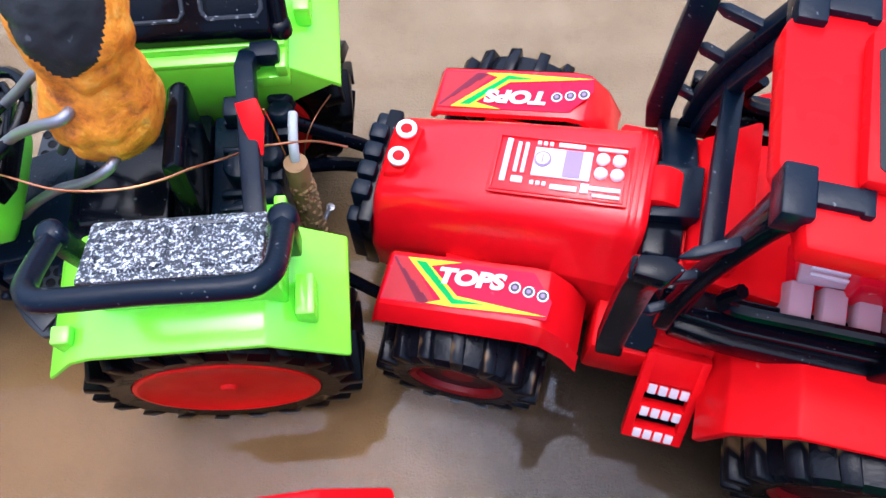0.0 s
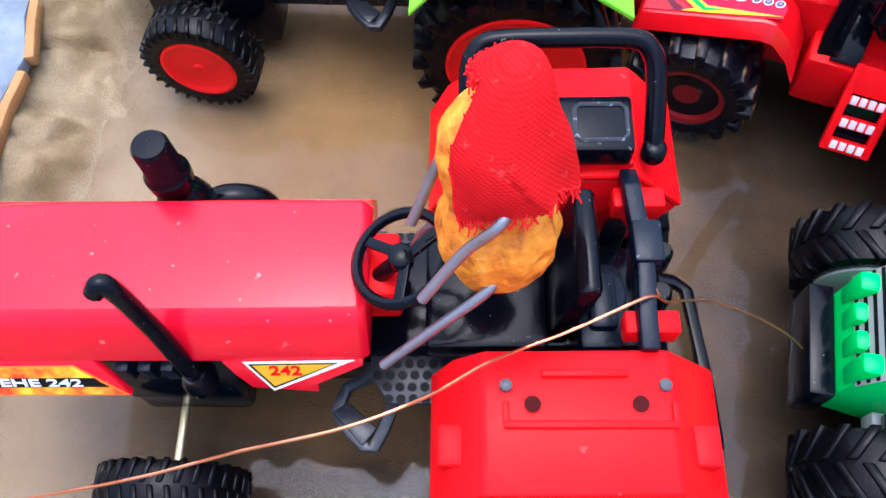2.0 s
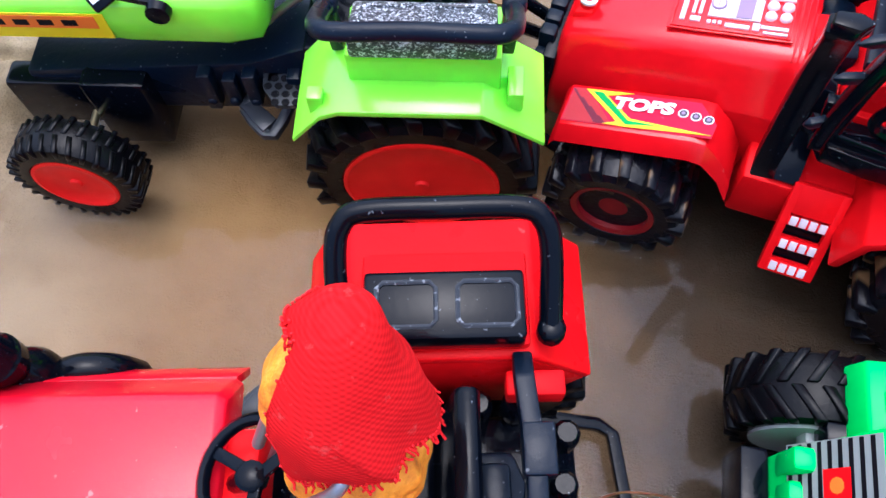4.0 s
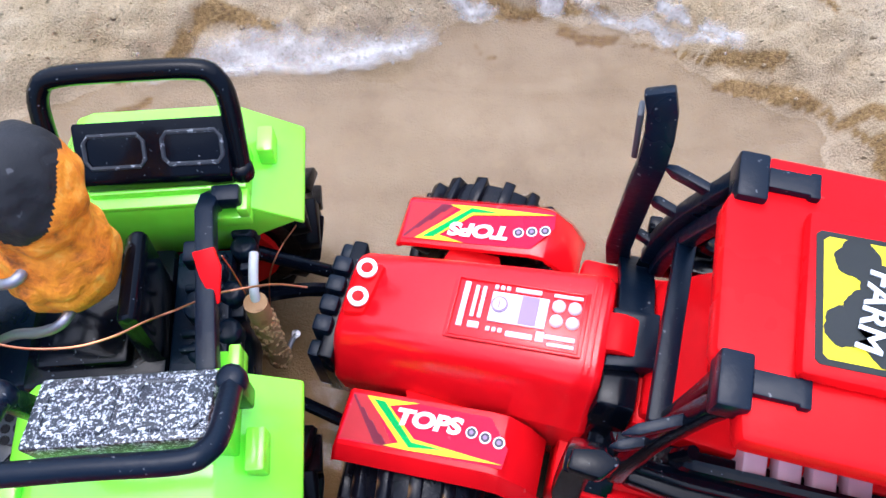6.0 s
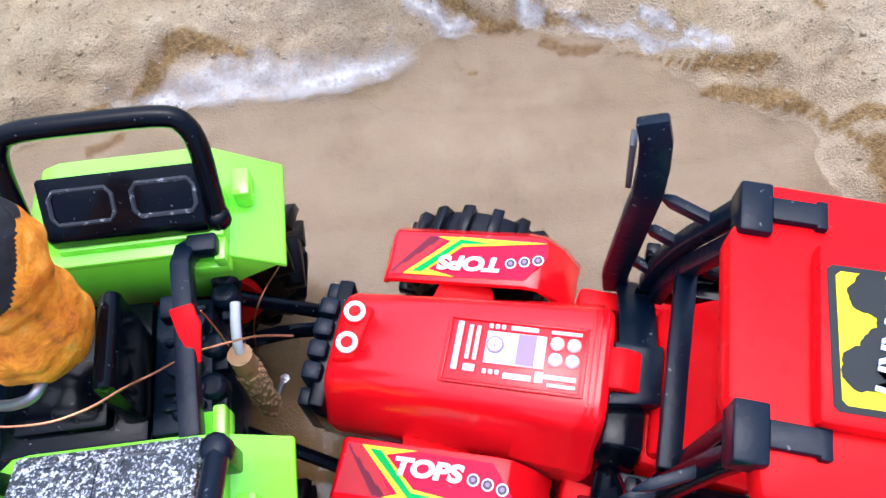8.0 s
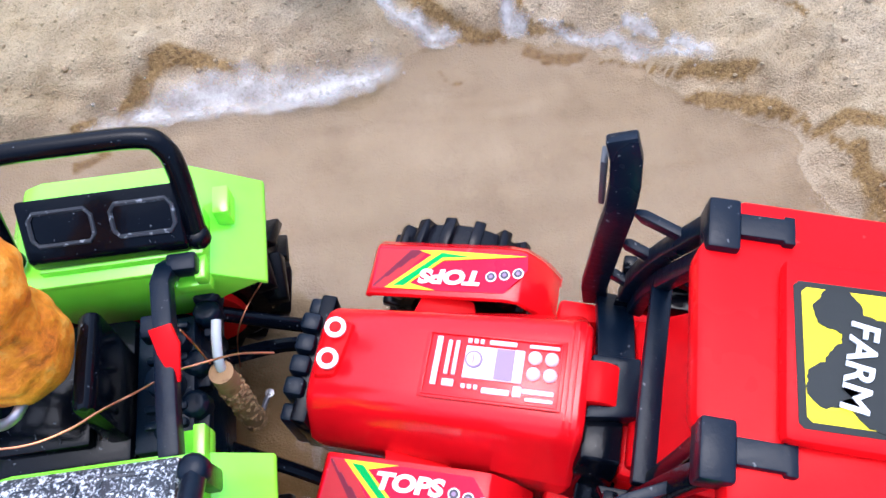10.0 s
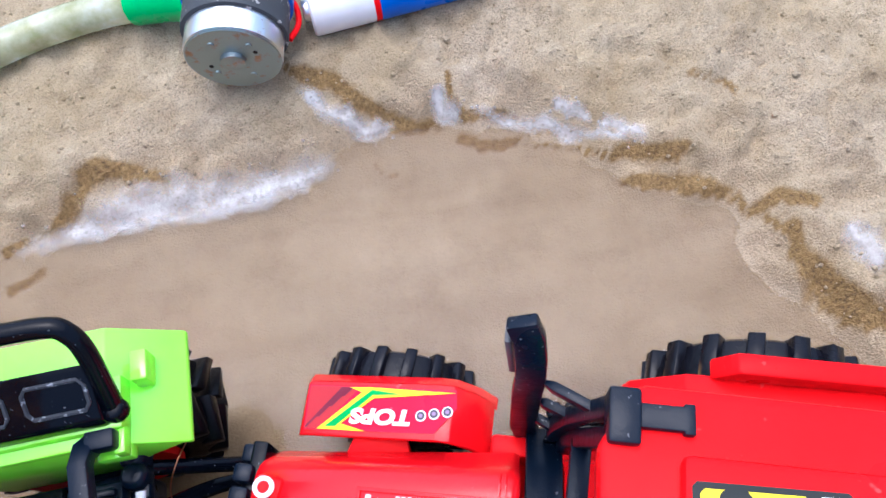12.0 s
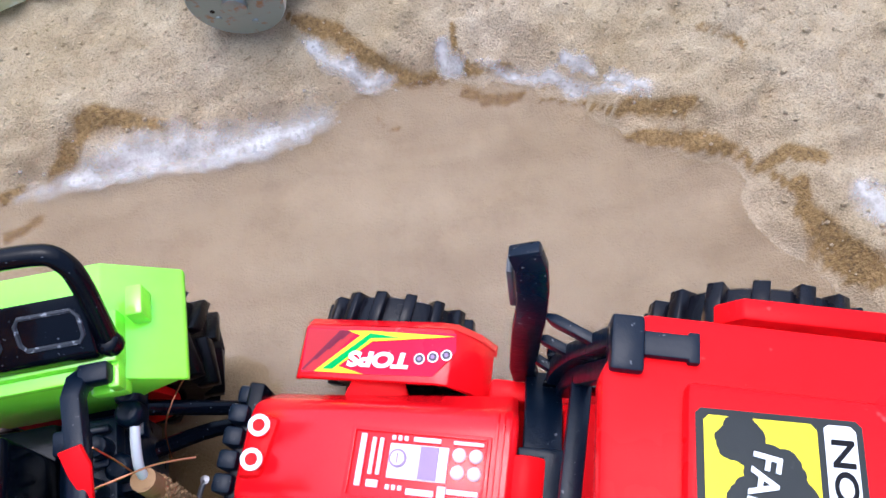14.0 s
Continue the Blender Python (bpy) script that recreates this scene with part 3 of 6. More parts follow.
def make_ground():
    xs, ys = lines(-215, 175, 1.25, 30000), lines(-95, 235, 1.25, 30000)
    X, Y = np.meshgrid(xs, ys)
    near = (np.abs(X) < 400) & (np.abs(Y) < 400)
    n1, n2, n3 = (np.zeros(X.shape) for _ in range(3))
    n1[near], n2[near], n3[near] = rough(X[near], Y[near], 26, 3), rough(X[near], Y[near], 7, 3, 4.0), rough(X[near], Y[near], 2.6, 2, 9.0)
    D = shore_gap(X, Y) + 3.0 * n1 + 1.4 * n2
    land = np.maximum(D, 0)
    H = np.where(D > 0, 13 * (1 - np.exp(-land / 12)) + 0.06 * np.minimum(land, 150), -5.5 * (1 - np.exp(np.minimum(D, 0) / 16)))
    onland = np.clip(D / 6, 0, 1)
    H = H + onland * (1.4 * n1 + 1.6 * n2 + 0.7 * n3) + (1 - onland) * (0.9 * n1 + 0.5 * n2 + 0.15 * n3)
    # left bank is a smoothed slope with wet folds
    H = H + 2.0 * onland * np.sin(Y / 9 + 2 * n1) * np.exp(-((X + 165) / 30) ** 2) * 0.5
    H = H + onland * np.exp(-((X + 178) / 36) ** 2) * (2.6 * n1 + 1.8 * n2)
    # crumbly clods on the open bank
    crumb = np.clip((D - 8) / 15, 0, 1) * np.clip((X - 10) / 40, 0, 1)
    H = H + crumb * (1.6 * np.maximum(n3, 0) + 1.4 * np.maximum(n2, 0))
    # washed folds and cracks of the clay bank
    west = np.clip((-128 - X) / 16, 0, 1) * np.clip(D / 6, 0, 1)
    H = H - west * 3.0 * np.exp(-(np.sin(Y / 17 + X / 30 + 2.2 * n1) / 0.16) ** 2) - west * (1.2 * n2 + 1.3 * n3)
    # dents pressed in the bank
    for cx, cy, a, b, turn, deep in ((-53, 190, 7, 2.4, -1.0, 3.5), (-47, 203, 9, 3, 0.8, 3.5), (-40, 196, 6, 3, -0.7, 2.5), (34, 205, 3, 7, 0.1, 2.5), (44, 207, 4, 3, 0.3, 2), (95, 186, 8, 2.5, -0.4, 3), (-36, 206, 5, 4, 0.2, 3)):
        u, v = (X - cx) * math.cos(turn) + (Y - cy) * math.sin(turn), -(X - cx) * math.sin(turn) + (Y - cy) * math.cos(turn)
        H = H - deep * np.exp(-(u / a) ** 2 - (v / b) ** 2)
    GROUND.extend((xs, ys, H))
    co = np.stack([X, Y, H], -1).reshape(-1, 3) * MM
    ny, nx = X.shape
    i = np.arange(nx * ny).reshape(ny, nx)
    faces = np.stack([i[:-1, :-1], i[:-1, 1:], i[1:, 1:], i[1:, :-1]], -1).reshape(-1, 4)
    me = bpy.data.meshes.new("ground")
    me.from_pydata(co.tolist(), [], faces.tolist())
    me.polygons.foreach_set("use_smooth", np.ones(len(faces), bool))
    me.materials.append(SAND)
    silt = np.zeros(X.shape)
    box_ = (X > -110) & (X < 160) & (Y > 90) & (Y < 215)
    px_, py_ = X[box_] + 2.0 * n2[box_] + 0.5 * n3[box_], Y[box_] + 1.0 * n3[box_] + 1.6 * n2[box_]
    best = np.zeros(px_.shape)
    for width, line in SILT:
        for (ax, ay), (bx, by) in zip(line, line[1:]):
            k = np.clip(((px_ - ax) * (bx - ax) + (py_ - ay) * (by - ay)) / ((bx - ax) ** 2 + (by - ay) ** 2), 0, 1)
            best = np.maximum(best, np.exp(-(np.hypot(px_ - ax - k * (bx - ax), py_ - ay - k * (by - ay)) / (0.62 * width)) ** 2))
    silt[box_] = best * np.clip(1.02 + 0.25 * n1[box_] + 0.45 * n2[box_] + 0.3 * n3[box_], 0.3, 1.25)
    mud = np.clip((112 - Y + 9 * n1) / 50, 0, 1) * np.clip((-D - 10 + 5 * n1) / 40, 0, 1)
    # where the bed colour is darkened for the shade round the toys
    bed_shade = np.clip(np.maximum(np.maximum((X + 22 + 10 * n1) / 45, (-22 - Y + 8 * n1) / 30), 0.28 * np.clip((50 - Y + 8 * n1) / 25, 0, 1) * np.clip((X + 140) / 30, 0, 1)), 0, 1)
    clay = np.clip((-128 - X + 8 * n1) / 16, 0, 1) * np.clip((D + 2) / 5, 0, 1) * np.clip((150 - Y) / 60, 0, 1) * np.clip((430 - np.hypot(X, Y)) / 130, 0, 1)
    me.attributes.new("bed_shade", "FLOAT", "POINT").data.foreach_set("value", bed_shade.ravel().astype(np.float32))
    me.attributes.new("clay", "FLOAT", "POINT").data.foreach_set("value", clay.ravel().astype(np.float32))
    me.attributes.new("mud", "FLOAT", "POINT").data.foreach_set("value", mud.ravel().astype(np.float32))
    me.attributes.new("silt", "FLOAT", "POINT").data.foreach_set("value", silt.ravel().astype(np.float32))
    ob = new("ground", me)
    return tagged(ob, "damp sandy ground with a shallow muddy pool", "ground", "", "structure")


ground = make_ground()


def make_water():
    """The pool's surface, drawn up a little where it wets the tyres."""
    xs, ys = lines(-172, 166, 1.4, 40), lines(-85, 206, 1.4, 60)
    X, Y = np.meshgrid(xs, ys)
    H = np.zeros(X.shape)
    for ox, oy, yaw, wx, wy, a, b in ((-36.5, 75.5, 4, -1.5, -28, 13, 8.6), (-36.5, 75.5, 4, -1.5, 28, 13, 8.6), (-36.5, 75.5, 4, -80.5, -28.5, 7.2, 5), (-36.5, 75.5, 4, -80.5, 27.5, 7.2, 5), (0.97, 78.9, -14, 13.5, -27, 11, 7.8), (0.97, 78.9, -14, 13.5, 27, 11, 7.8), (0.97, 78.9, -14, 86, -31.5, 14, 9.8), (0.97, 78.9, -14, 86, 31.5, 14, 9.8), (-20.5, -21.3, 7.5, 0, -24, 13, 8.4), (-20.5, -21.3, 7.5, 0, 24, 13, 8.4), (-20.5, -21.3, 7.5, -76, -33.5, 7.2, 5), (36, -20, -3, 6.8, 23.4, 7, 7)):
        c, s = math.cos(radians(yaw)), math.sin(radians(yaw))
        u, v = (X - ox) * c + (Y - oy) * s - wx, -(X - ox) * s + (Y - oy) * c - wy
        gap = np.hypot(np.maximum(np.abs(u) - a, 0), np.maximum(np.abs(v) - b, 0))
        H = np.maximum(H, 0.9 * np.exp(-gap / 1.8))
    ny, nx = X.shape
    i = np.arange(nx * ny).reshape(ny, nx)
    faces = np.stack([i[:-1, :-1], i[:-1, 1:], i[1:, 1:], i[1:, :-1]], -1).reshape(-1, 4)
    me = bpy.data.meshes.new("water")
    me.from_pydata((np.stack([X, Y, H], -1).reshape(-1, 3) * MM).tolist(), [], faces.tolist())
    me.polygons.foreach_set("use_smooth", np.ones(len(faces), bool))
    me.materials.append(WATER)
    return tagged(new("water", me), "still shallow muddy water reflecting the sky", "water", "", "structure")


make_water()


def foam_band(path, width, seed, name="foam", dense=1.0):
    """A ragged band of bubbles floating along the edge of the pool, thinning out at its rims."""
    line = glide(path, 14)
    bm = bmesh.new()
    soft = bm.verts.layers.float.new("soft")
    across = [a / 6 for a in range(-6, 7)]
    rows = []
    for i, p in enumerate(line):
        d = (line[min(i + 1, len(line) - 1)] - line[max(i - 1, 0)]).normalized()
        s = Vector((-d.y, d.x, 0))
        k = i / (len(line) - 1)
        w = 0.5 * width * (0.35 + 0.65 * math.sin(math.pi * (0.06 + k * 0.88))) * (1 + 0.35 * noise.noise((i * 0.13, seed, 0)))
        off = 1.0 * noise.noise((i * 0.11, seed, 5))
        row = []
        for a in across:
            q = p + s * (off + w * a)
            v = bm.verts.new((q.x, q.y, max(0.1, ground_at(q.x, q.y)) + 0.25 + 0.2 * (1 - a * a)))
            v[soft] = dense * max(0.0, (1 - abs(a + 0.15)) * (1.0 + 0.4 * noise.noise(q * 0.16 + Vector((seed, 0, 0)))) * min(1, 6 * k, 6 * (1 - k)))
            row.append(v)
        rows.append(row)
    for r, q in zip(rows, rows[1:]):
        for a in range(12):
            bm.faces.new((r[a], r[a + 1], q[a + 1], q[a]))
    for _ in range(int(len(line) * 0.35)):
        p = random.choice(line)
        c = p + Vector((random.uniform(-1, 1) * width * 0.4, random.uniform(-1, 1) * width * 0.4, 0.6))
        c.z = max(0.1, ground_at(c.x, c.y)) + 0.45
        made = bmesh.ops.create_icosphere(bm, subdivisions=2, radius=random.uniform(0.25, 0.6), matrix=Matrix.Translation(c))["verts"]
        for v in made:
            v[soft] = 0.35
    return lone(name, bm, FOAM, "white bubbly foam along the edge of the pool", "foam", 0, 80, "stuff")


foam_band([(-76, 158.5, 0.4), (-60.5, 162.5, 0.5), (-48.5, 166, 0.6), (-35, 167.6, 0.7), (-21.5, 166.8, 0.6), (-8, 168.6, 0.5), (3.5, 172, 0.4), (7, 177, 0.4)], 15, 1.0, "foam", 0.85)
foam_band([(-60, 160, 0.4), (-40, 162.5, 0.5), (-20, 162.5, 0.5), (-4, 166, 0.5)], 7, 8.0, "foam", 0.5)
foam_band([(2, 191.5, 2.4), (9.5, 185.5, 1.8), (17.4, 181.8, 1.4), (28, 181, 1.2)], 8, 2.0, "foam", 0.85)
foam_band([(37.5, 188, 1.4), (41, 183.6, 1.4), (45, 180, 1.0)], 8, 3.0, "foam", 0.9)
foam_band([(46, 181.4, 1.4), (56, 179, 1.3), (65, 175.6, 1.1), (73, 172, 0.9), (80, 168, 1), (88, 164.5, 1)], 6, 4.0, "foam", 0.72)
foam_band([(69, 179.5, 3.4), (73.5, 176.5, 3), (79, 171.5, 2.6)], 5, 5.0, "foam", 0.75)
foam_band([(80, 171.5, 3.6), (85, 168.4, 3.2), (92, 163, 3.0)], 6.5, 7.0, "foam", 0.78)
foam_band([(130, 131, 4.2), (136, 118, 4.2)], 11, 6.0, "foam", 0.7)


# ---- lime green tractor ----
def fender(name, parent, mat, x0, x1, y_in, y_out, top, front, rear, wall, tabs=True):
    """A mudguard: a bent sheet over the wheel, with a wall on its inner side."""
    s = 1 if y_out > y_in else -1
    bm = bmesh.new()
    prof = [(x0, front), (x0 + 6.5, top - 1.5), (x0 + 10, top), (x1 - 12, top), (x1, rear)]
    under = [(x, z - 1.6) for x, z in prof[::-1]]
    slab(bm, prof + under, "y", y_in, y_out)
    slab(bm, [(x0 + 6, top - 2), (x0 + 10, top - 0.6), (x1 - 12, top - 0.6), (x1 - 1, rear), (x1 - 8, wall + 6), (x1 - 16, wall), (x0 + 12, wall), (x0 + 8, wall + 6)], "y", y_in, y_in + 1.6 * s)
    return part(name, bm, mat, parent, "", 0.5)


def side_box(parent, x0, x1, y0, y1, z0, za, zb, mat, label):
    """The black locker on a mudguard: a body whose face slopes from height za at y0 to zb at y1, with two raised frames."""
    bm = bmesh.new()
    hull(bm, [[(x0, y0, z0), (x1, y0, z0), (x1, y1, z0), (x0, y1, z0)], [(x0, y0, za), (x1, y0, za), (x1, y1, zb), (x0, y1, zb)]])
    b = part("locker", bm, mat, parent, label, 0.8)
    w = (x1 - x0) / 2
    for k in range(2):
        bm = bmesh.new()
        a0, a1, c0, c1 = x0 + k * w + 2.0, x0 + (k + 1) * w - 1.2, y0 + 1.9, y1 - 1.9
        zz = lambda y: za + (zb - za) * (y - y0) / (y1 - y0)
        ring = [(a0, c0), (a1, c0), (a1, c1), (a0, c1)]
        line = []
        for i in range(4):
            (px, py), (qx, qy), (ox, oy) = ring[i], ring[(i + 1) % 4], ring[i - 1]
            for ex, ey in ((ox, oy), (qx, qy)):
                l = math.hypot(ex - px, ey - py)
                line.append((px + (ex - px) / l * 0.9, py + (ey - py) / l * 0.9))
        tube(bm, [(x, y, zz(y)) for x, y in line + line[:1]], 0.42, 6, 0)
        part("raised_frame", bm, mat if mat is SPATTER else DUSTLINE, b)
    return b


def guard_rail(parent, x0, x1, yb, yt, zb, zt, mat, r=1.7):
    bm = bmesh.new()
    e = 4.5
    q = [(x0, yb, zb), (x0, yb + (yt - yb) * 0.65, zb + (zt - zb) * 0.65), (x0 + 1.2, yb + (yt - yb) * 0.9, zb + (zt - zb) * 0.9), (x0 + e, yt, zt), ((x0 + x1) / 2, yt, zt + 0.4), (x1 - e, yt, zt), (x1 - 1.2, yb + (yt - yb) * 0.9, zb + (zt - zb) * 0.9), (x1, yb + (yt - yb) * 0.65, zb + (zt - zb) * 0.65), (x1, yb, zb)]
    tube(bm, q, r, 10, 5)
    for x in (x0, x1):
        lathe(bm, [(0, -1), (2.2, -0.8), (2.2, 1.5), (1.5, 2.2), (0, 2.2)], (x, yb, zb), "z", 12)
    return part("guard_rail", bm, mat, parent, "", 0, 50)


def steering(parent, c, r, tilt, mat, column, yaw=0):
    bm = bmesh.new()
    m = Matrix.Translation(Vector(c)) @ pose(0, 0, 0, 0, tilt, yaw)
    ring = [m @ Vector((r * math.cos(a), r * math.sin(a), 0)) for a in (2 * math.pi * k / 28 for k in range(29))]
    tube(bm, ring, 1.0, 8, 0)
    w = part("steering_wheel", bm, mat, parent, "", 0, 45)
    for k in range(3):
        a = 2 * math.pi * k / 3 + 0.5
        bm = bmesh.new()
        bar(bm, [m @ Vector((1, 0, 0)), m @ Vector((r * math.cos(a), r * math.sin(a), 0))], 1.8, 1.0, m.to_3x3() @ Vector((0, 0, 1)))
        part("spoke", bm, mat, w, "", 0.2)
    bm = bmesh.new()
    lathe(bm, [(0, -1.5), (2.2, -1.2), (2.2, 1), (1.4, 1.6), (0, 1.6)], c, "z", 12)
    part("hub", bm, mat, w, "", 0, 45)
    bm = bmesh.new()
    cyl(bm, c, column, 1.3, 1.6, 10)
    part("steering_column", bm, mat, parent)
    return w


def footplate(parent, x0, x1, y0, y1, z, mat, anchor, flip=1):
    """A pierced step plate with a hooked pedal frame at its outer corner."""
    bm = bmesh.new()
    lo, hi = (y0, y1) if flip > 0 else (y1, y0)
    slab(bm, [(x0, hi), (x0 + 0.6, hi + (lo - hi) * 0.55), (x0 + 4, lo), (x1, lo), (x1, hi)], "z", z - 1.4, z)
    p = part("footplate", bm, mat, parent, "black footplate with rows of round holes", 0.3)
    # low dark rings on the solid plate; their colour paints the holes' shade
    bm = bmesh.new()
    rows = int(abs(y1 - y0) / 1.95)
    for j in range(rows):
        cy = hi + (lo - hi) * (j + 0.6) / rows
        cx = x0 + 1.8 + (1.15 if j % 2 else 0) + max(0, (j / rows - 0.5) * 7)
        while cx < x1 - 1:
            lathe(bm, [(0.95, z - 0.1), (0.92, z + 0.12), (0.72, z + 0.12), (0.7, z + 0.02), (0, z + 0.02)], (cx, cy, 0), "z", 9)
            cx += 2.3
    part("punched_hole", bm, INK, p, "dark round holes").data.materials[0] = INK
    tagged(p.children[0], "dark round holes", "", "", "stuff")
    ax, ay, az = anchor
    at = lambda dx, dy, dz=0.0: (ax + dx, ay + dy * flip, az + dz)
    bm = bmesh.new()
    bar(bm, [at(1.5, 7.5, 8), at(-1.5, 6.4, 3), at(-5.2, 5.6, 0.6), at(-7.2, 0.4, 0)], 2.3, 2.2)
    bar(bm, [at(-7.2, 0.9, 0), at(-4.4, -2.9, 0), at(-1.2, -6.0, 0), at(0.6, -6.2, 0), at(2.4, -2.6, 0.6), at(4.0, 1.3, 2), at(3.2, 4.0, 6)], 2.4, 2.2)
    slab(bm, [at(-7.8, 0.6)[:2], at(-4.8, 2.6)[:2], at(1.2, -2.6)[:2], at(-1.6, -6.2)[:2]], "z", az - 0.6, az + 1.5)
    part("pedal", bm, mat, p, "", 0.5)


def lime_tractor():
    t = thing("toy_tractor", -36.5, 75.5, 0, 4, "lime green plastic toy tractor with red wheels, standing in the water", "toy tractor", "toy tractors in the pool")
    # mudguards, lockers and rails
    fender("mudguard", t, LIME, -25.6, 22.8, -15.5, -36.5, 49.5, 40.2, 41, 20)
    fender("mudguard", t, LIME, -26, 22.5, 15.5, 37, 49.5, 38.5, 41, 31)
    side_box(t, -13.2, 13.0, -29.8, -18.2, 56.2, 62.6, 58.4, SPATTER, "black locker lid spattered with white paint")
    side_box(t, -14.5, 12.2, 18.2, 26.2, 50.5, 54.0, 61.0, BLACK, "shiny black locker with two raised frames")
    for y0, y1, z in ((-29.2, -17.6, 55.2), (17.6, 27.0, 49.8)):
        bm = bmesh.new()
        box(bm, (-14, y0, 46), (14, y1, z + 1.2))
        part("locker_base", bm, LIME, t, "", 0.5)
    guard_rail(t, -17.4, 15.8, -21.2, -34.2, 60.5, 68.5, BLACKDUSTY, 1.7)
    for x in (-17.4, 15.8):
        bm = bmesh.new()
        bar(bm, [(x, -21.2, 60), (x * 0.96, -20.6, 49)], 2.6, 3.4, (0, 1, 0))
        part("rail_post", bm, BLACKDUSTY, t, "", 0.5)
    guard_rail(t, -18.5, 13.2, 20.5, 30.4, 51.5, 68, BLACK, 1.8)
    for y0, y1, x, z in ((-32.0, -25.2, 16.8, 44.6), (25.6, 31.2, 16.6, 45.2), (-34, -31, -20, 45)):
        bm = bmesh.new()
        box(bm, (x - 1.5, y0, z), (x + 1.5, y1, z + 5))
        part("lug_block", bm, LIME, t, "", 0.4)
    for y0, y1 in ((-17.5, -11.5), (13.5, 19)):
        bm = bmesh.new()
        slab(bm, [(8, y0), (14, y0), (14, y1), (8, y1)], "z", 44, 47)
        slab(bm, [(12, y0), (14, y0), (14, y1), (12, y1)], "z", 46.9, 50)
        part("bracket", bm, LIME, t, "", 0.4)
    # wheels
    wheel(t, "rear_wheel", -1.5, -28, 22, 25, 16.5, 16.2, -1, 20, RUBBER, RIMRED, 2.4, "flat", 0, 2.4, 0.7)
    wheel(t, "rear_wheel", -1.5, 28, 22, 25, 16.5, 16.2, 1, 20, RUBBER, RIMRED, 2.4, "flat", 0, 2.4, 0.7)
    for y in (-19, 19):
        bm = bmesh.new()
        lathe(bm, [(15.6, -0.8), (15.6, 0.8), (3, 1.5), (0, 1.5)], (-1.5, y, 22), "y", 36)
        part("inner_disc", bm, RIMRED, t)
    wheel(t, "front_wheel", -80.5, -28.5, 13.3, 14.8, 9.5, 9.3, -1, 30, RUBBER, RIMRED, 1.8, "flat", -4, 0.45, 0.3)
    wheel(t, "front_wheel", -80.5, 27.5, 13.3, 14.8, 9.5, 9.3, 1, 30, RUBBER, RIMRED, 1.8, "flat", -4, 0.45, 0.3)
    bm = bmesh.new()
    cyl(bm, (-80.5, -25, 13.5), (-80.5, 25, 13.5), 0.9, None, 10)
    part("front_axle", bm, BRASS, t, "thin brassy axle")
    bm = bmesh.new()
    cyl(bm, (0, -22, 22), (0, 22, 22), 4.2, None, 14)
    box(bm, (-9, -15, 16), (9, 15, 30))
    part("rear_axle", bm, BLACKDUSTY, t, "", 0.8)
    # chassis
    bm = bmesh.new()
    slab(bm, [(-92, 13), (-92, 26), (-40, 30), (-28, 35), (8.5, 35), (10.5, 28), (10.5, 17), (-20, 14)], "y", -11, 11)
    part("chassis", bm, BLACKDUSTY, t, "dusty black chassis", 0.8)
    bm = bmesh.new()
    box(bm, (-79, -15.5, 4), (-64, -3, 27))
    box(bm, (-98, -13, 9), (-66, -6, 24))
    part("battery_case", bm, BLACK, t, "", 1.2)
    for k in range(5):
        bm = bmesh.new()
        box(bm, (-52 + 5 * k, -14 + 0.5 * (k % 2), 17 + k % 3), (-49 + 5 * k, -9, 29 - 2 * (k % 2)))
        cyl(bm, (-50.5 + 5 * k, -14.5, 20), (-50.5 + 5 * k, -10, 20), 1.2, None, 8)
        part("engine_block", bm, BLACKDUSTY, t, "", 0.5)
    bm = bmesh.new()
    box(bm, (-27, -13, 33), (-2, 13, 38))
    box(bm, (-24, -10, 38), (-8, 10, 40.5))
    part("seat_base", bm, BLACK, t, "", 1.0)
    bm = bmesh.new()
    slab(bm, [(-6.8, 33), (-2.4, 33), (-0.4, 56.5), (-1.6, 58.2), (-4.2, 56.5)], "y", -9.4, 6.6)
    part("seat_back", bm, BLACK, t, "", 1.2)
    bm = bmesh.new()
    box(bm, (-1.5, -12, 30), (8.6, 12, 38))
    cyl(bm, (4.4, -1, 37), (4.4, -1, 43), 2.9, None, 14)
    cyl(bm, (6.4, 6.5, 37), (6.4, 6.5, 42), 2.0, None, 12)
    for y in (-8.5, -5.6, 3.2, 9.2):
        box(bm, (0.5, y, 37.5), (7.8, y + 1.5, 39.6))
    part("gear_case", bm, BLACKDUSTY, t, "", 0.9)
    for x, y in ((4, -8), (10.6, 12.4), (8.6, -4.5), (8.8, 3.0), (10.5, 16)):
        bm = bmesh.new()
        lathe(bm, [(0, 0), (2.6, 0.2), (2.6, 4), (1.8, 5), (0, 5)], (x, y, 34), "z", 10)
        box(bm, (x - 1, y - 4, 33), (x + 2, y + 2, 36))
        part("hydraulic_knob", bm, BLACKDUSTY, t, "", 0.3)
    bm = bmesh.new()
    bar(bm, [(8.5, 16, 49.5), (7.6, 14.6, 51), (7.4, 12, 52), (8.0, 2, 51), (9.2, -10, 52.5), (10.0, -17.5, 53)], 3.3, 3.4)
    box(bm, (8, 14.2, 49), (13, 17.5, 52.5))
    box(bm, (3.5, 3.5, 47), (8.5, 7.5, 51))
    part("cross_bar", bm, BLACKDUSTY, t, "black bar across the back of the seat", 0.5)
    bm = bmesh.new()
    decal(bm, M3((8.9, 0, 53.6), (1, 0.03, 0.05), (0, 0.9, 0.42)), [(-2.0, 3.4), (1.6, 3.9), (2.5, 0.6), (1.6, -5.4), (0.8, -5.6), (-1.2, -0.6)], 1.0)
    part("plate", bm, RED, t, "small red plate on the bar", 0.2)
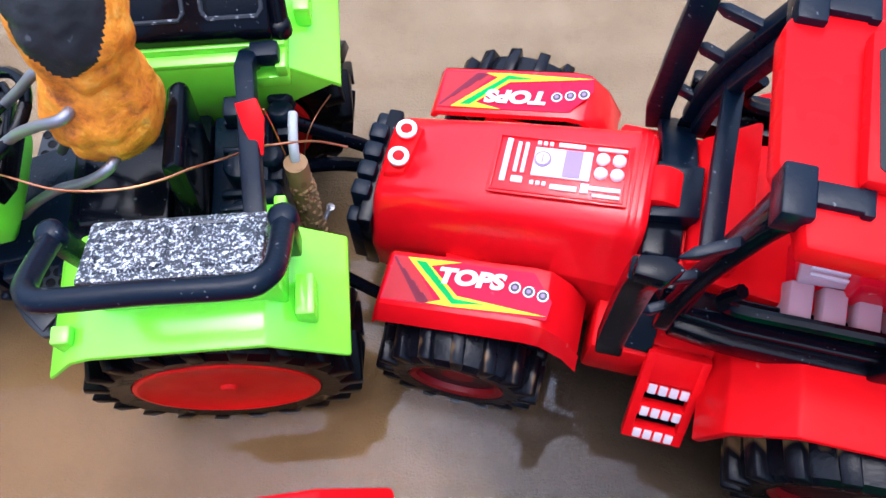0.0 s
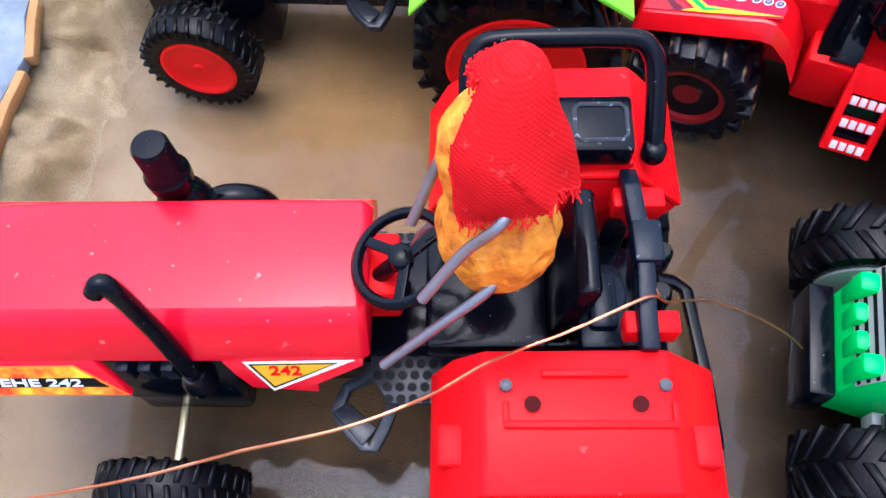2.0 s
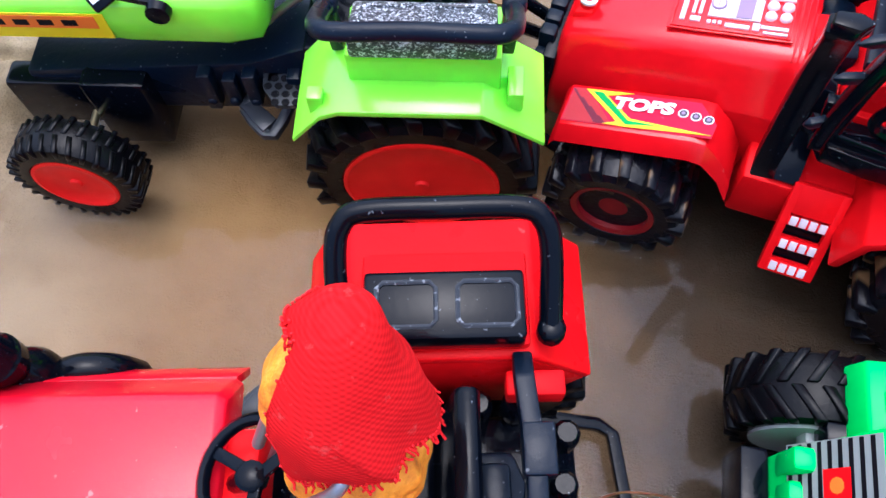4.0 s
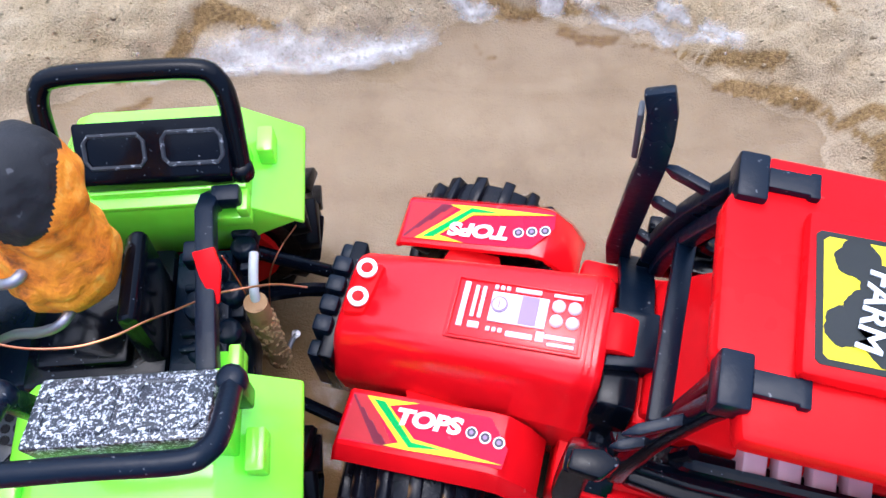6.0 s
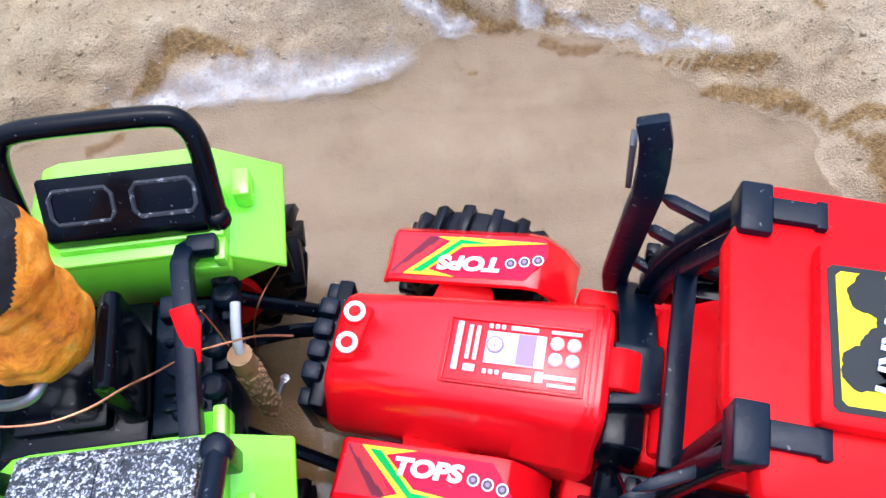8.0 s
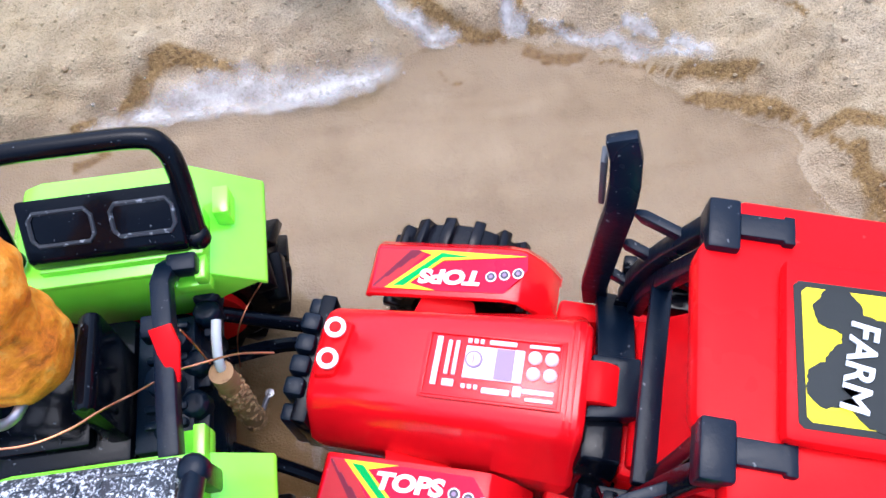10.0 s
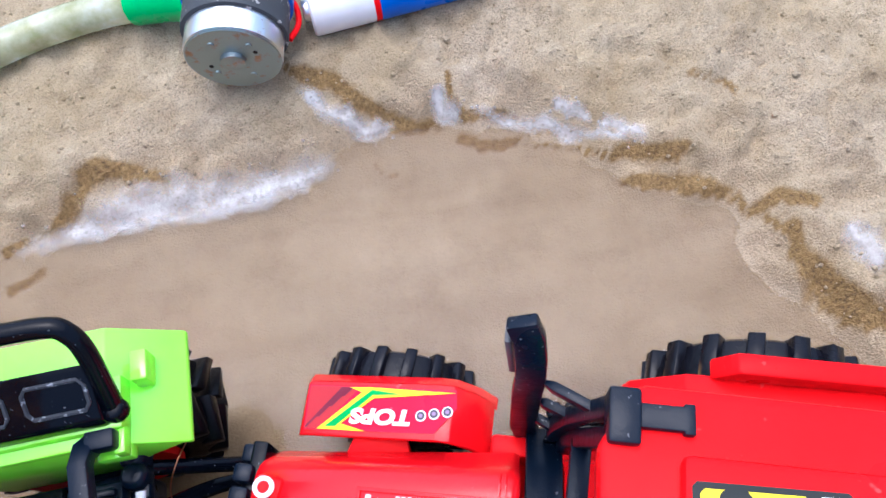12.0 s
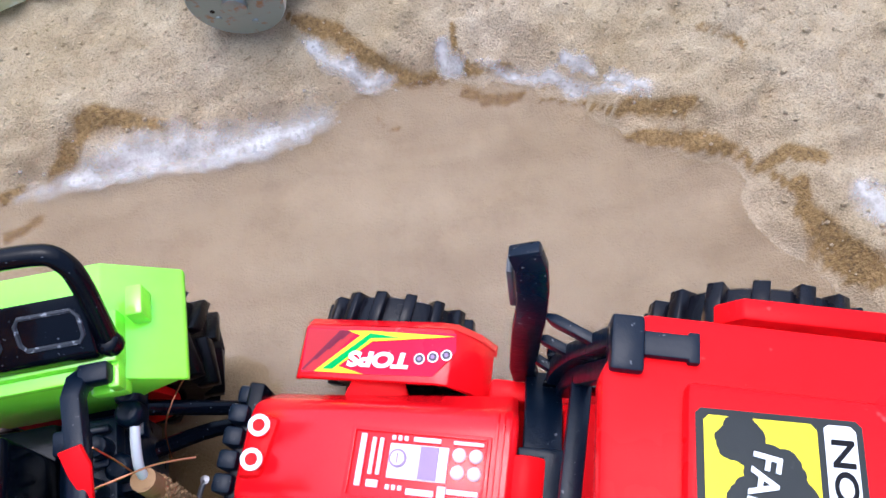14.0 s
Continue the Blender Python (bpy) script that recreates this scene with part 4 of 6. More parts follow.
    # drawbar linkage
    bm = bmesh.new()
    tube(bm, [(9, 8, 24), (20, 12, 17), (32, 14, 8)], 1.6, 8, 4)
    tube(bm, [(9, -8, 20), (24, -14, 10), (36, -20, 6)], 1.4, 8, 4)
    cyl(bm, (8, 15, 33), (33, 15, 12), 1.5, None, 10)
    part("linkage", bm, BLACK, t)
    # bonnet
    bm = bmesh.new()
    secs = []
    for x, w, zt, zb in ((-33.5, 9.0, 47, 40), (-35, 12.0, 50.5, 37.5), (-42, 13.2, 52, 36.5), (-62, 13.2, 51.5, 37), (-76, 13.0, 51, 39), (-92, 12.6, 50, 38), (-104, 12.0, 48, 34), (-108, 9.0, 44, 30)):
        ring = []
        for k in range(20):
            a = math.pi * 2 * k / 20
            ca, sa = math.cos(a), math.sin(a)
            e = 0.45
            ring.append((x, w * math.copysign(abs(ca) ** e, ca), (zt + zb) / 2 + (zt - zb) / 2 * math.copysign(abs(sa) ** e, sa)))
        secs.append(ring)
    hull(bm, secs)
    part("bonnet", bm, LIME, t, "", 0, 60)
    for s in (-1, 1):
        pm = M3((-82, 13.2 * s, 44.2), (-1, 0, 0), (0, 0, 1)) if s > 0 else M3((-82, -13.2, 44.2), (1, 0, 0), (0, 0, 1))
        bm = bmesh.new()
        decal(bm, pm, rect(-16, 17, -3.6, 3.4), 0.15)
        d = part("side_sticker", bm, YELLOW, t, "red and yellow side sticker")
        bm = bmesh.new()
        decal(bm, pm, rect(-15.5, 15, -0.6, 2.8), 0.2, 0.08)
        part("sticker_stripe", bm, ORANGE, d)
        bm = bmesh.new()
        for k in range(5):
            decal(bm, pm, rect(-12 + 5 * k, -9 + 5 * k, 0.2, 1.8), 0.2, 0.16)
        part("lettering", bm, INK, d)
    bm = bmesh.new()
    dash = [(-43.4, 2), (-41.4, -3.0), (-36.9, -7.4), (-33.4, -8.0), (-31.6, -5), (-31.6, 9), (-33.4, 12.0), (-36.9, 11.4), (-41.4, 7.0)]
    hull(bm, [[(x, y, z) for x, y in dash] for z in (46, 51.9)])
    face = part("dashboard", bm, BLACK, t, "black dashboard sunk in the bonnet", 0.5)
    bm = bmesh.new()
    tube(bm, [(x, y, 52.0) for x, y in dash + dash[:1]], 0.75, 8, 0)
    part("dashboard_rim", bm, BLACK, face, "", 0, 60)
    for x, y in ((-39.5, 4.5), (-37.5, -3.5)):
        bm = bmesh.new()
        lathe(bm, [(1.5, 51.6), (1.5, 52.4), (1.1, 52.5), (1.0, 52.2), (0, 52.2)], (x, y, 0), "z", 14)
        part("gauge", bm, PLATE, face)
    steering(t, (-32.5, 1.9, 57.0), 8.7, -22, BLACK, (-37.5, 2, 50), 0)
    # lamp on an arm
    bm = bmesh.new()
    bar(bm, [(-53, -12.5, 50), (-62, -13, 53)], 1.1, 1.1)
    lathe(bm, [(0, 0), (2.4, 0.3), (2.6, 2.2), (0, 3)], (-53, -15, 49), "y", 12)
    a = part("mirror_arm", bm, BLACK, t)
    bm = bmesh.new()
    pm = M3((-65, -11.5, 54), (0.62, 0.5, 0.2), (-0.55, 0.6, 0.55))
    for v in box(bm, (-2.6, -5, -0.8), (2.6, 5, 0.8)):
        v.co = pm @ v.co
    b = part("mirror", bm, BLACK, t, "small rectangular wing mirror", 0.5)
    bm = bmesh.new()
    decal(bm, pm, rect(-2, 2, -3.4, 4.2), 0.2, 0.8)
    part("mirror_glass", bm, ZINC, b)
    footplate(t, -38, -22, -19.5, -9, 27, PLATE, (-36.6, -15.2, 18))
    footplate(t, -40, -22, 12, 23, 27, PLATE, (-36.5, 19.8, 16), -1)
    return t


lime_tractor()


# ---- red loader tractor ----
def tops_sticker(parent, m, sx):
    """Arrow sticker with a word and three dials; m: its plane, sx: +1, or -1 where it is printed upside down."""
    bm = bmesh.new()
    decal(bm, m, [(-14.4, -4.4), (-14.0, 4.4), (12.5, 4.1), (16.4, -0.8), (16.0, -4.2)], 0.1)
    s = part("sticker", bm, CRIMSON, parent, "crimson sticker with a yellow and green arrow, one word and three dials")
    bm = bmesh.new()
    decal(bm, m, [(-14.1, -4.2), (-13.7, 4.2), (-10.6, 4.2), (-3.6, -4.2)], 0.1, 0.06)
    part("sticker_field", bm, MAROON, s)
    for k in range(4):
        bm = bmesh.new()
        x = -13.9 + 2.3 * k
        a, b = (x, 4.0 - 2.1 * k), (x + 2.2 * (4 - k) * 0.78, -4.1)
        decal(bm, m, [(max(a[0] - 0.35, -14), a[1]), (a[0] + 0.45, a[1]), (b[0] + 0.45, b[1]), (b[0] - 0.35, b[1])], 0.1, 0.13)
        part("sticker_bar", bm, WINE, s)
    bm = bmesh.new()
    decal(bm, m, [(-11.2, 4.2), (-1.0, 4.3), (-6.4, 3.0), (-0.3, -2.1), (15.9, -3.6), (-0.8, -4.2), (-5.6, -4.1), (-2.9, -3.2)], 0.1, 0.2)
    part("arrow", bm, YELLOW, s)
    bm = bmesh.new()
    decal(bm, m, [(-9.6, 3.7), (-7.4, 3.6), (-0.6, -2.7), (5.4, -3.0), (-0.9, -3.7)], 0.1, 0.27)
    part("arrow_line", bm, GREENINK, s)
    turn = Matrix.Diagonal((1.3 * sx, 1, 1, 1))
    lean = Matrix.Identity(4)
    lean[0][1] = 0.12
    lettering("word", "TOPS", 3.9, m @ Matrix.Translation((1.6, 1.3, 0.38)) @ turn @ lean, WHITE, s, 0.08, 0.05)
    for k in range(3):
        c = (9.6 + 2.55 * k, 0.9 - 0.45 * k)
        bm = bmesh.new()
        decal(bm, m, disc(*c, 1.05), 0.1, 0.2)
        d = part("dial", bm, WHITE, s)
        bm = bmesh.new()
        decal(bm, m, disc(*c, 0.8), 0.1, 0.27)
        part("dial_face", bm, DIAL, d)
        bm = bmesh.new()
        decal(bm, m, disc(*c, 0.4, 8), 0.1, 0.34)
        part("dial_centre", bm, LILAC, d)


def loader():
    t = thing("toy_loader", 0.97, 78.9, 0, -14, "red plastic toy farm loader with black cab guards and muddy tyres", "toy loader")
    # nose
    bm = bmesh.new()
    secs = []
    for x, w, wb, zt, zb in ((-8.4, 7.4, 11.6, 34.5, 14), (-7.6, 8.0, 12.2, 36.4, 13), (-6.2, 8.3, 12.5, 37.6, 13), (12, 8.6, 13.2, 42.4, 13), (26, 9.0, 14.2, 45.2, 13), (38.4, 9.4, 15.0, 47.4, 13), (39.6, 8.9, 14.6, 46.6, 13)):
        half = [(wb, zb), (wb + 0.4, zt - 12), (w + 2.6, zt - 6.2), (w + 1.5, zt - 3.2), (w + 0.5, zt - 1.5), (w - 0.9, zt - 0.45), (w - 3.2, zt)]
        secs.append([(x, -y - 0.9, z) for y, z in half] + [(x, y - 0.9, z) for y, z in half[::-1]])
    hull(bm, secs)
    part("bonnet", bm, REDGLOSS, t, "glossy red bonnet", 0.35, 50)
    for x in (36.2, 37.2):
        bm = bmesh.new()
        bar(bm, [(x, -10.4, 46.0), (x, -8.6, 47.2), (x, 6.8, 47.2), (x, 8.6, 46.0)], 0.4, 0.5, (0, 0, 1))
        part("bonnet_ridge", bm, REDGLOSS, t, "", 0.1)
    for y in (-2.9, 2.9):
        bm = bmesh.new()
        lathe(bm, [(1.8, 36), (1.8, 40.6), (1.1, 40.8), (1.1, 40.3), (0, 40.3)], (-4.6, y, 0), "z", 20)
        l = part("headlamp", bm, RED, t)
        bm = bmesh.new()
        lathe(bm, [(0, 40.3), (1.9, 40.3), (1.9, 40.9), (1.1, 40.95), (1.1, 40.6), (0, 40.6)], (-4.6, y, 0), "z", 20)
        part("headlamp_ring", bm, WHITE, l, "white ring")
        bm = bmesh.new()
        lathe(bm, [(1.15, 40.5), (1.12, 40.75), (0.6, 40.68), (0, 40.68)], (-4.6, y, 0), "z", 16)
        part("headlamp_bowl", bm, RED, l)
    bm = bmesh.new()
    hull(bm, [[(-7.6, -6.6, 34), (-1.6, -6.0, 34), (-0.2, 5.6, 34), (-7.6, 6.2, 34)], [(-7.0, -5.8, 39.0), (-3.0, -5.4, 39.5), (-1.6, 4.8, 39.8), (-7.0, 5.4, 39.0)]])
    part("lamp_panel", bm, RED, t, "", 1.2)
    bm = bmesh.new()
    box(bm, (-11, -12.5, 10), (-8, 12.5, 31))
    g = part("grille", bm, BLACK, t, "black ribbed grille", 0.5)
    for k in range(6):
        bm = bmesh.new()
        box(bm, (-13.2, -12.5 + 4.2 * k, 12), (-9.5, -9 + 4.2 * k, 33 if 0 < k < 5 else 30))
        part("grille_rib", bm, BLACKDUSTY, g, "", 0.8)
    # instrument relief on the bonnet
    pm = M3((23.9, -1.5, 45.25), (1, 0, 0.18), (0, 1, 0))
    bm = bmesh.new()
    decal(bm, pm, rect(-12.0, 11.8, -5.9, 5.9), 0.35)
    pan = part("engine_panel", bm, REDGLOSS, t, "raised engine panel with silver foil details", 0.15)
    bm = bmesh.new()
    for x0, x1, y0, y1 in ((-11.4, 11.2, 5.2, 5.5), (-11.4, 11.2, -5.5, -5.2), (-11.4, -11.1, -5.2, 5.2), (10.9, 11.2, -5.2, 5.2)):
        decal(bm, pm, rect(x0, x1, y0, y1), 0.35, 0.35)
    part("panel_border", bm, REDGLOSS, pan, "", 0.08)
    foil = [(-10.0, -9.0, -3.8, 4.7), (-8.0, -7.3, -1.8, 4.2), (-6.7, -6.0, -1.8, 4.2), (-8.0, -6.0, -3.8, -2.6), (-4.8, 0.2, -2.1, 3.5), (0.2, 5.1, -2.1, 3.5), (-1.0, 3.6, 4.0, 4.8), (-1.2, 3.4, -4.4, -3.4), (3.9, 5.3, -4.4, -2.6), (5.7, 10.7, 4.1, 4.7), (5.4, 10.5, -3.7, -2.9), (6.0, 10.5, -4.9, -4.3)]
    foil += [(-4.7 + 1.05 * k, -4.0 + 1.05 * k, y, y + 0.8) for k in range(3) for y in (4.0, -3.9)]
    for x0, x1, y0, y1 in foil:
        bm = bmesh.new()
        decal(bm, pm, rect(x0, x1, y0, y1), 0.5, 0.35)
        part("foil_detail", bm, SILVER, pan, "silver foil", 0.12)
    bm = bmesh.new()
    decal(bm, pm, rect(0.5, 3.5, -1.9, 3.3), 0.2, 0.85)
    part("foil_patch", bm, LILAC, pan)
    bm = bmesh.new()
    decal(bm, pm, disc(-3.2, 1.1, 1.5), 0.3, 0.85)
    part("dial", bm, LILAC, pan)
    bm = bmesh.new()
    decal(bm, pm, disc(-3.2, 1.1, 1.15), 0.3, 0.95)
    part("dial_face", bm, SILVER, pan)
    bm = bmesh.new()
    decal(bm, pm, rect(-3.3, -3.1, 0.3, 1.9), 0.2, 1.2)
    part("dial_hand", bm, LILAC, pan)
    for i in range(2):
        for j in range(2):
            bm = bmesh.new()
            c = pm @ Vector((6.8 + 2.75 * i, 2.5 - 2.75 * j, 0.35))
            lathe(bm, [(1.15, -0.2), (1.15, 0.5), (0.8, 0.95), (0, 1.0)], c, "z", 16)
            part("button", bm, SILVER, pan, "", 0, 50)
    # front mudguards with their wheels
    for s in (-1, 1):
        yc = -0.7
        at = lambda y: yc + s * y
        bm = bmesh.new()
        prof = [(-3.6, 27.2), (-2.6, 29.4), (23.5, 36.0), (26.5, 35.9), (30.5, 32), (34.2, 25.4)]
        slab(bm, prof + [(32.8, 24.8), (29.4, 30.8), (26, 34.4), (23.2, 34.4), (-1.8, 27.8), (-2.6, 26.6)], "y", at(15.6), at(26.2))
        # the outer edge turns down in a chamfered lip
        rim = [(-3.8, 26.4), (-2.8, 28.6), (23.8, 35.2), (26.8, 35.0), (31.2, 30.8), (34.6, 24.6)]
        a = [bm.verts.new((x, at(26.2), z)) for x, z in prof]
        b = [bm.verts.new((x, at(28.6), z - 2.6)) for x, z in rim]
        c2 = [bm.verts.new((x, at(27.6), z - 3.4)) for x, z in rim]
        d2 = [bm.verts.new((x, at(25.6), z - 1.6)) for x, z in rim]
        for p, q in ((a, b), (b, c2), (c2, d2)):
            for i in range(5):
                bm.faces.new((p[i], p[i + 1], q[i + 1], q[i]))
        part("front_mudguard", bm, REDGLOSS, t, "", 0.3)
        plane = M3((11.4, at(20.9), 33.05), (1, 0, 0.253), (0, 1, 0))
        tops_sticker(t, plane if s < 0 else plane @ Matrix.Diagonal((1, -1, 1, 1)), -s)
        bm = bmesh.new()
        hull(bm, [[(6, 11.5 * s - 0.7, z), (20, 11.5 * s - 0.7, z), (18, 17 * s - 0.7, z + 2), (8, 17 * s - 0.7, z + 2)] for z in (20, 28)])
        part("mudguard_stay", bm, RED, t, "", 0.6)
        wheel(t, "front_wheel", 13.5, 27 * s, 12.8, 16.4, 15, 9.0, s, 16, MUDDY, SHADEDRED, 6.0, "spoke", 0, 1.8, 0.15)
    bm = bmesh.new()
    cyl(bm, (13.5, -20, 13.6), (13.5, 20, 13.6), 2.2, None, 10)
    box(bm, (-6, -9, 8), (40, 9, 18))
    part("front_axle", bm, BLACK, t, "", 0.8)
    # coupling and body of the rear half
    bm = bmesh.new()
    cyl(bm, (41.2, -4.6, 43.0), (41.2, 2.4, 43.0), 4.3, None, 20)
    box(bm, (37, -4.6, 30), (44.5, 2.4, 43))
    part("hinge_barrel", bm, RED, t, "", 0.5)
    bm = bmesh.new()
    slab(bm, [(36, -25), (46, -25), (60, -22), (128, -22), (128, 22), (60, 22), (46, 20), (36, 16)], "z", 13, 27)
    box(bm, (34, 14, 18), (46, 18, 34))
    part("body", bm, RED, t, "", 1.0)
    bm = bmesh.new()
    slab(bm, [(46, -14), (70, -16), (128, -16), (128, 16), (70, 16), (46, 13)], "z", 27, 41)
    slab(bm, [(47, 22), (55, 30), (55, 52), (47, 43)], "y", -13, 12)
    part("cab_floor", bm, RED, t, "", 1.0)
    bm = bmesh.new()
    box(bm, (72, -13.5, 41), (84, -2, 50))
    box(bm, (84, -13.5, 41), (89, -2, 62))
    box(bm, (72, 1, 41), (84, 12.5, 50))
    box(bm, (84, 1, 41), (89, 12.5, 62))
    part("cab_seat", bm, RED2, t, "", 1.2)
    for k in range(4):
        bm = bmesh.new()
        x = 63.2 + 5.4 * k
        hull(bm, [[(x, -19, 38), (x + 4.9, -19, 38), (x + 4.9, -10.5, 38), (x, -10.5, 38)], [(x + 0.5, -18.6, 43.6), (x + 4.4, -18.6, 43.6), (x + 4.4, -12.2, 44.6), (x + 0.5, -12.2, 44.6)]])
        part("cab_pedal_box", bm, PALE, t, "pale moulded box", 0.6)
    bm = bmesh.new()
    hull(bm, [[(64.2, -12.8, 44.2), (76.0, -12.0, 44.2), (76.0, -6.6, 46.6), (64.2, -7.2, 46.6)], [(64.6, -12.4, 45.4), (75.6, -11.6, 45.4), (75.6, -7.0, 47.8), (64.6, -7.6, 47.8)]])
    lv = part("cab_louvre", bm, PALE, t, "pale ribbed panel", 0.5)
    for k in range(5):
        bm = bmesh.new()
        y, z = -11.6 + 0.95 * k, 45.5 + 0.5 * k
        hull(bm, [[(x, y, z), (x, y + 0.4, z + 0.2), (x, y + 0.4, z + 0.9), (x, y, z + 0.7)] for x in (66.0, 74.6)])
        part("rib", bm, SILVER, lv)
    bm = bmesh.new()
    box(bm, (64, -12, 38), (76, -4, 44.5))
    part("console", bm, RED2, t, "", 1.0)
    # step
    pm = M3((51.6, -29.3, 20), (1, 0, 0), (0, 0.59, 0.81))
    st = None
    for x0, x1, y0, y1 in ((-5.6, -3.9, -10.2, 10.2), (3.9, 5.6, -10.2, 10.2), (-4.1, 4.1, 3.6, 10.2), (-4.1, 4.1, -10.2, -7.2), (-4.1, 4.1, -4.4, -1.8), (-4.1, 4.1, 1.0, 3.0)):
        bm = bmesh.new()
        for v in box(bm, (x0, y0, -1.2), (x1, y1, 1.2)):
            v.co = pm @ v.co
        bar_ = part("step_bar" if st else "step", bm, RED, st or t, "", 0.3)
        st = st or bar_
    for y in (-8.5, -3.1, 2.3):
        for k in range(4):
            bm = bmesh.new()
            for v in box(bm, (-3.7 + 1.95 * k, y - 1.0, 1.1), (-2.2 + 1.95 * k, y + 1.0, 1.7)):
                v.co = pm @ v.co
            part("tread_pad", bm, SILVER, st, "", 0.2)
    bm = bmesh.new()
    for v in box(bm, (-4.4, -9.8, -2.6), (4.4, 9.8, -1.7)):
        v.co = pm @ v.co
    part("step_backing", bm, BLACK, st)
    # rear mudguards and wheels
    for s in (-1, 1):
        bm = bmesh.new()
        prof = [(56.5, 22), (59, 33), (68, 40.5), (102, 42), (113, 33), (119, 18)]
        slab(bm, prof + [(117, 18), (111.5, 31.5), (101.5, 40.2), (69, 38.6), (61, 31.5), (58.6, 22)], "y", 17 * s, (36.5 if s < 0 else 31) * s)
        slab(bm, prof + [(100, 26), (70, 26)], "y", 17 * s, 19 * s)
        part("rear_mudguard", bm, RED, t, "", 0.6)
        wheel(t, "rear_wheel", 86, 31.5 * s, 17.5, 22, 19, 13, s, 16, MUDDY, SHADEDRED, 8, "spoke", 0, 2.4, 0.15)
    bm = bmesh.new()
    slab(bm, [(72, 41), (76, 46), (128, 46), (128, 41)], "y", 30, 34)
    part("side_rail", bm, RED, t, "", 0.6)
    # roof
    roof = [(52.6, -24.4), (52.2, -21), (48.6, -13.4), (48.0, 8), (52.2, 15.8), (54, 16.6), (130, 16), (130, -25)]
    bm = bmesh.new()
    slab(bm, roof, "z", 74, 79)
    slab(bm, [(57.8, -15.6), (58.0, 7.4), (126, 7.4), (126, -15.6)], "z", 78.9, 81.9)
    r = part("roof", bm, RED, t, "", 1.1)
    for y in (-17.4, 11.9):
        bm = bmesh.new()
        box(bm, (49.0, y - 3.7, 75.6), (53.2, y + 3.7, 80.4))
        clip = part("roof_clip", bm, BLACKDUSTY, t, "black roof clip", 0.5)
        bm = bmesh.new()
        slab(bm, [(53.1, y - 1.4), (58.6, y - 1.4), (58.6, y - 1.8), (60.0, y - 1.8), (60.0, y + 2.2), (58.6, y + 2.2), (58.6, y + 1.8), (53.1, y + 1.8)], "z", 76, 80.2)
        part("tongue", bm, BLACKDUSTY, clip, "", 0.4)
    pm = M3((79.6, -4.3, 81.95), (1, 0.025, 0), (-0.025, 1, 0))
    bm = bmesh.new()
    decal(bm, pm, [(-20.5, -8.6), (-20.5, 8.4), (-19.9, 9.0), (-2.2, 9.0), (-1.5, 8.3), (-1.5, -8.5), (-2.2, -9.2), (-19.9, -9.2)], 0.12)
    s = part("roof_sticker", bm, CHARCOAL, r, "yellow and black roof sticker with a word and a number plaque")
    bm = bmesh.new()
    decal(bm, pm, [(-19.6, -7.8), (-19.6, 7.6), (-19.0, 8.2), (-7.4, 8.2), (-6.7, 7.5), (-6.7, -7.7), (-7.4, -8.4), (-19.0, -8.4)], 0.12, 0.08)
    part("sticker_field", bm, YELLOW, s)
    rnd = random.Random(5)
    for cx, cy, rad in ((-15.4, 5.6, 2.9), (-17.0, -3.9, 2.7), (-12.0, 2.0, 3.5), (-9.9, -0.5, 2.8), (-11.6, -4.2, 3.9), (-14.2, -1.0, 2.9), (-10.6, -6.6, 2.2)):
        bm = bmesh.new()
        decal(bm, pm, [(cx + rad * w * math.cos(a), cy + rad * w * math.sin(a)) for a, w in ((2 * math.pi * k / 40, 0.96 + 0.06 * math.sin(6.28 * 3 * k / 40 + cx) + 0.04 * math.sin(6.28 * 7 * k / 40 + cy) + 0.06 * rnd.random()) for k in range(40))], 0.1, 0.24 + 0.004 * cx)
        part("sticker_blot", bm, CHARCOAL, s)
    lettering("word", "FARM", 4.5, pm @ Matrix.Translation((-13.7, -1.2, 0.5)) @ Matrix.Rotation(radians(-101), 4, "Z"), WHITE, s)
    bm = bmesh.new()
    decal(bm, pm, [(-5.9, -7.9), (-5.9, 7.9), (-5.4, 8.3), (-2.9, 8.3), (-2.3, 7.7), (-2.3, -7.9), (-2.9, -8.5), (-5.4, -8.5)], 0.12, 0.08)
    part("number_plaque", bm, WHITE, s)
    lettering("number", "NO:6", 3.5, pm @ Matrix.Translation((-4.1, 1.4, 0.28)) @ Matrix.Rotation(radians(-90), 4, "Z") @ Matrix.Diagonal((1.35, 1, 1, 1)), INK, s)
    # black guards round the windscreen, alike on both sides of the cab's middle line
    for s in (-1, 1):
        put = lambda pts: [(x, y if s > 0 else -5.2 - y, z) for x, y, z in pts]
        bm = bmesh.new()
        if s > 0:
            bar(bm, [(40.4, 18.6, 34.5), (39.4, 19.2, 39.5), (39.2, 18.7, 50), (39.0, 18.4, 62), (39.2, 19.0, 68), (39.0, 20.6, 72.5), (38.4, 22.2, 76.5), (37.0, 23.4, 80)], 2.4, 4.6, (1, 0, 0))
        else:
            bar(bm, [(38.6, -26.2, 32), (37.8, -26.4, 38), (37.2, -26.2, 52), (36.8, -26.4, 64), (36.4, -28, 71), (35.8, -30, 76), (35.2, -31.6, 79)], 3.0, 4.6, (1, 0, 0))
            hull(bm, [[(33.4, -32.6, z), (37.4, -32.9, z), (39.4, -30.6, z), (37.2, -29.4, z), (33.6, -30.0, z)] for z in (77.2, 80)])
        # far side gets the sky-tinted black, near side the darker one for shade
        skin = BLACKDUSTY if s > 0 else BLACK
        a = part("guard_arm", bm, skin, t, "black upright guard arm", 0.5)
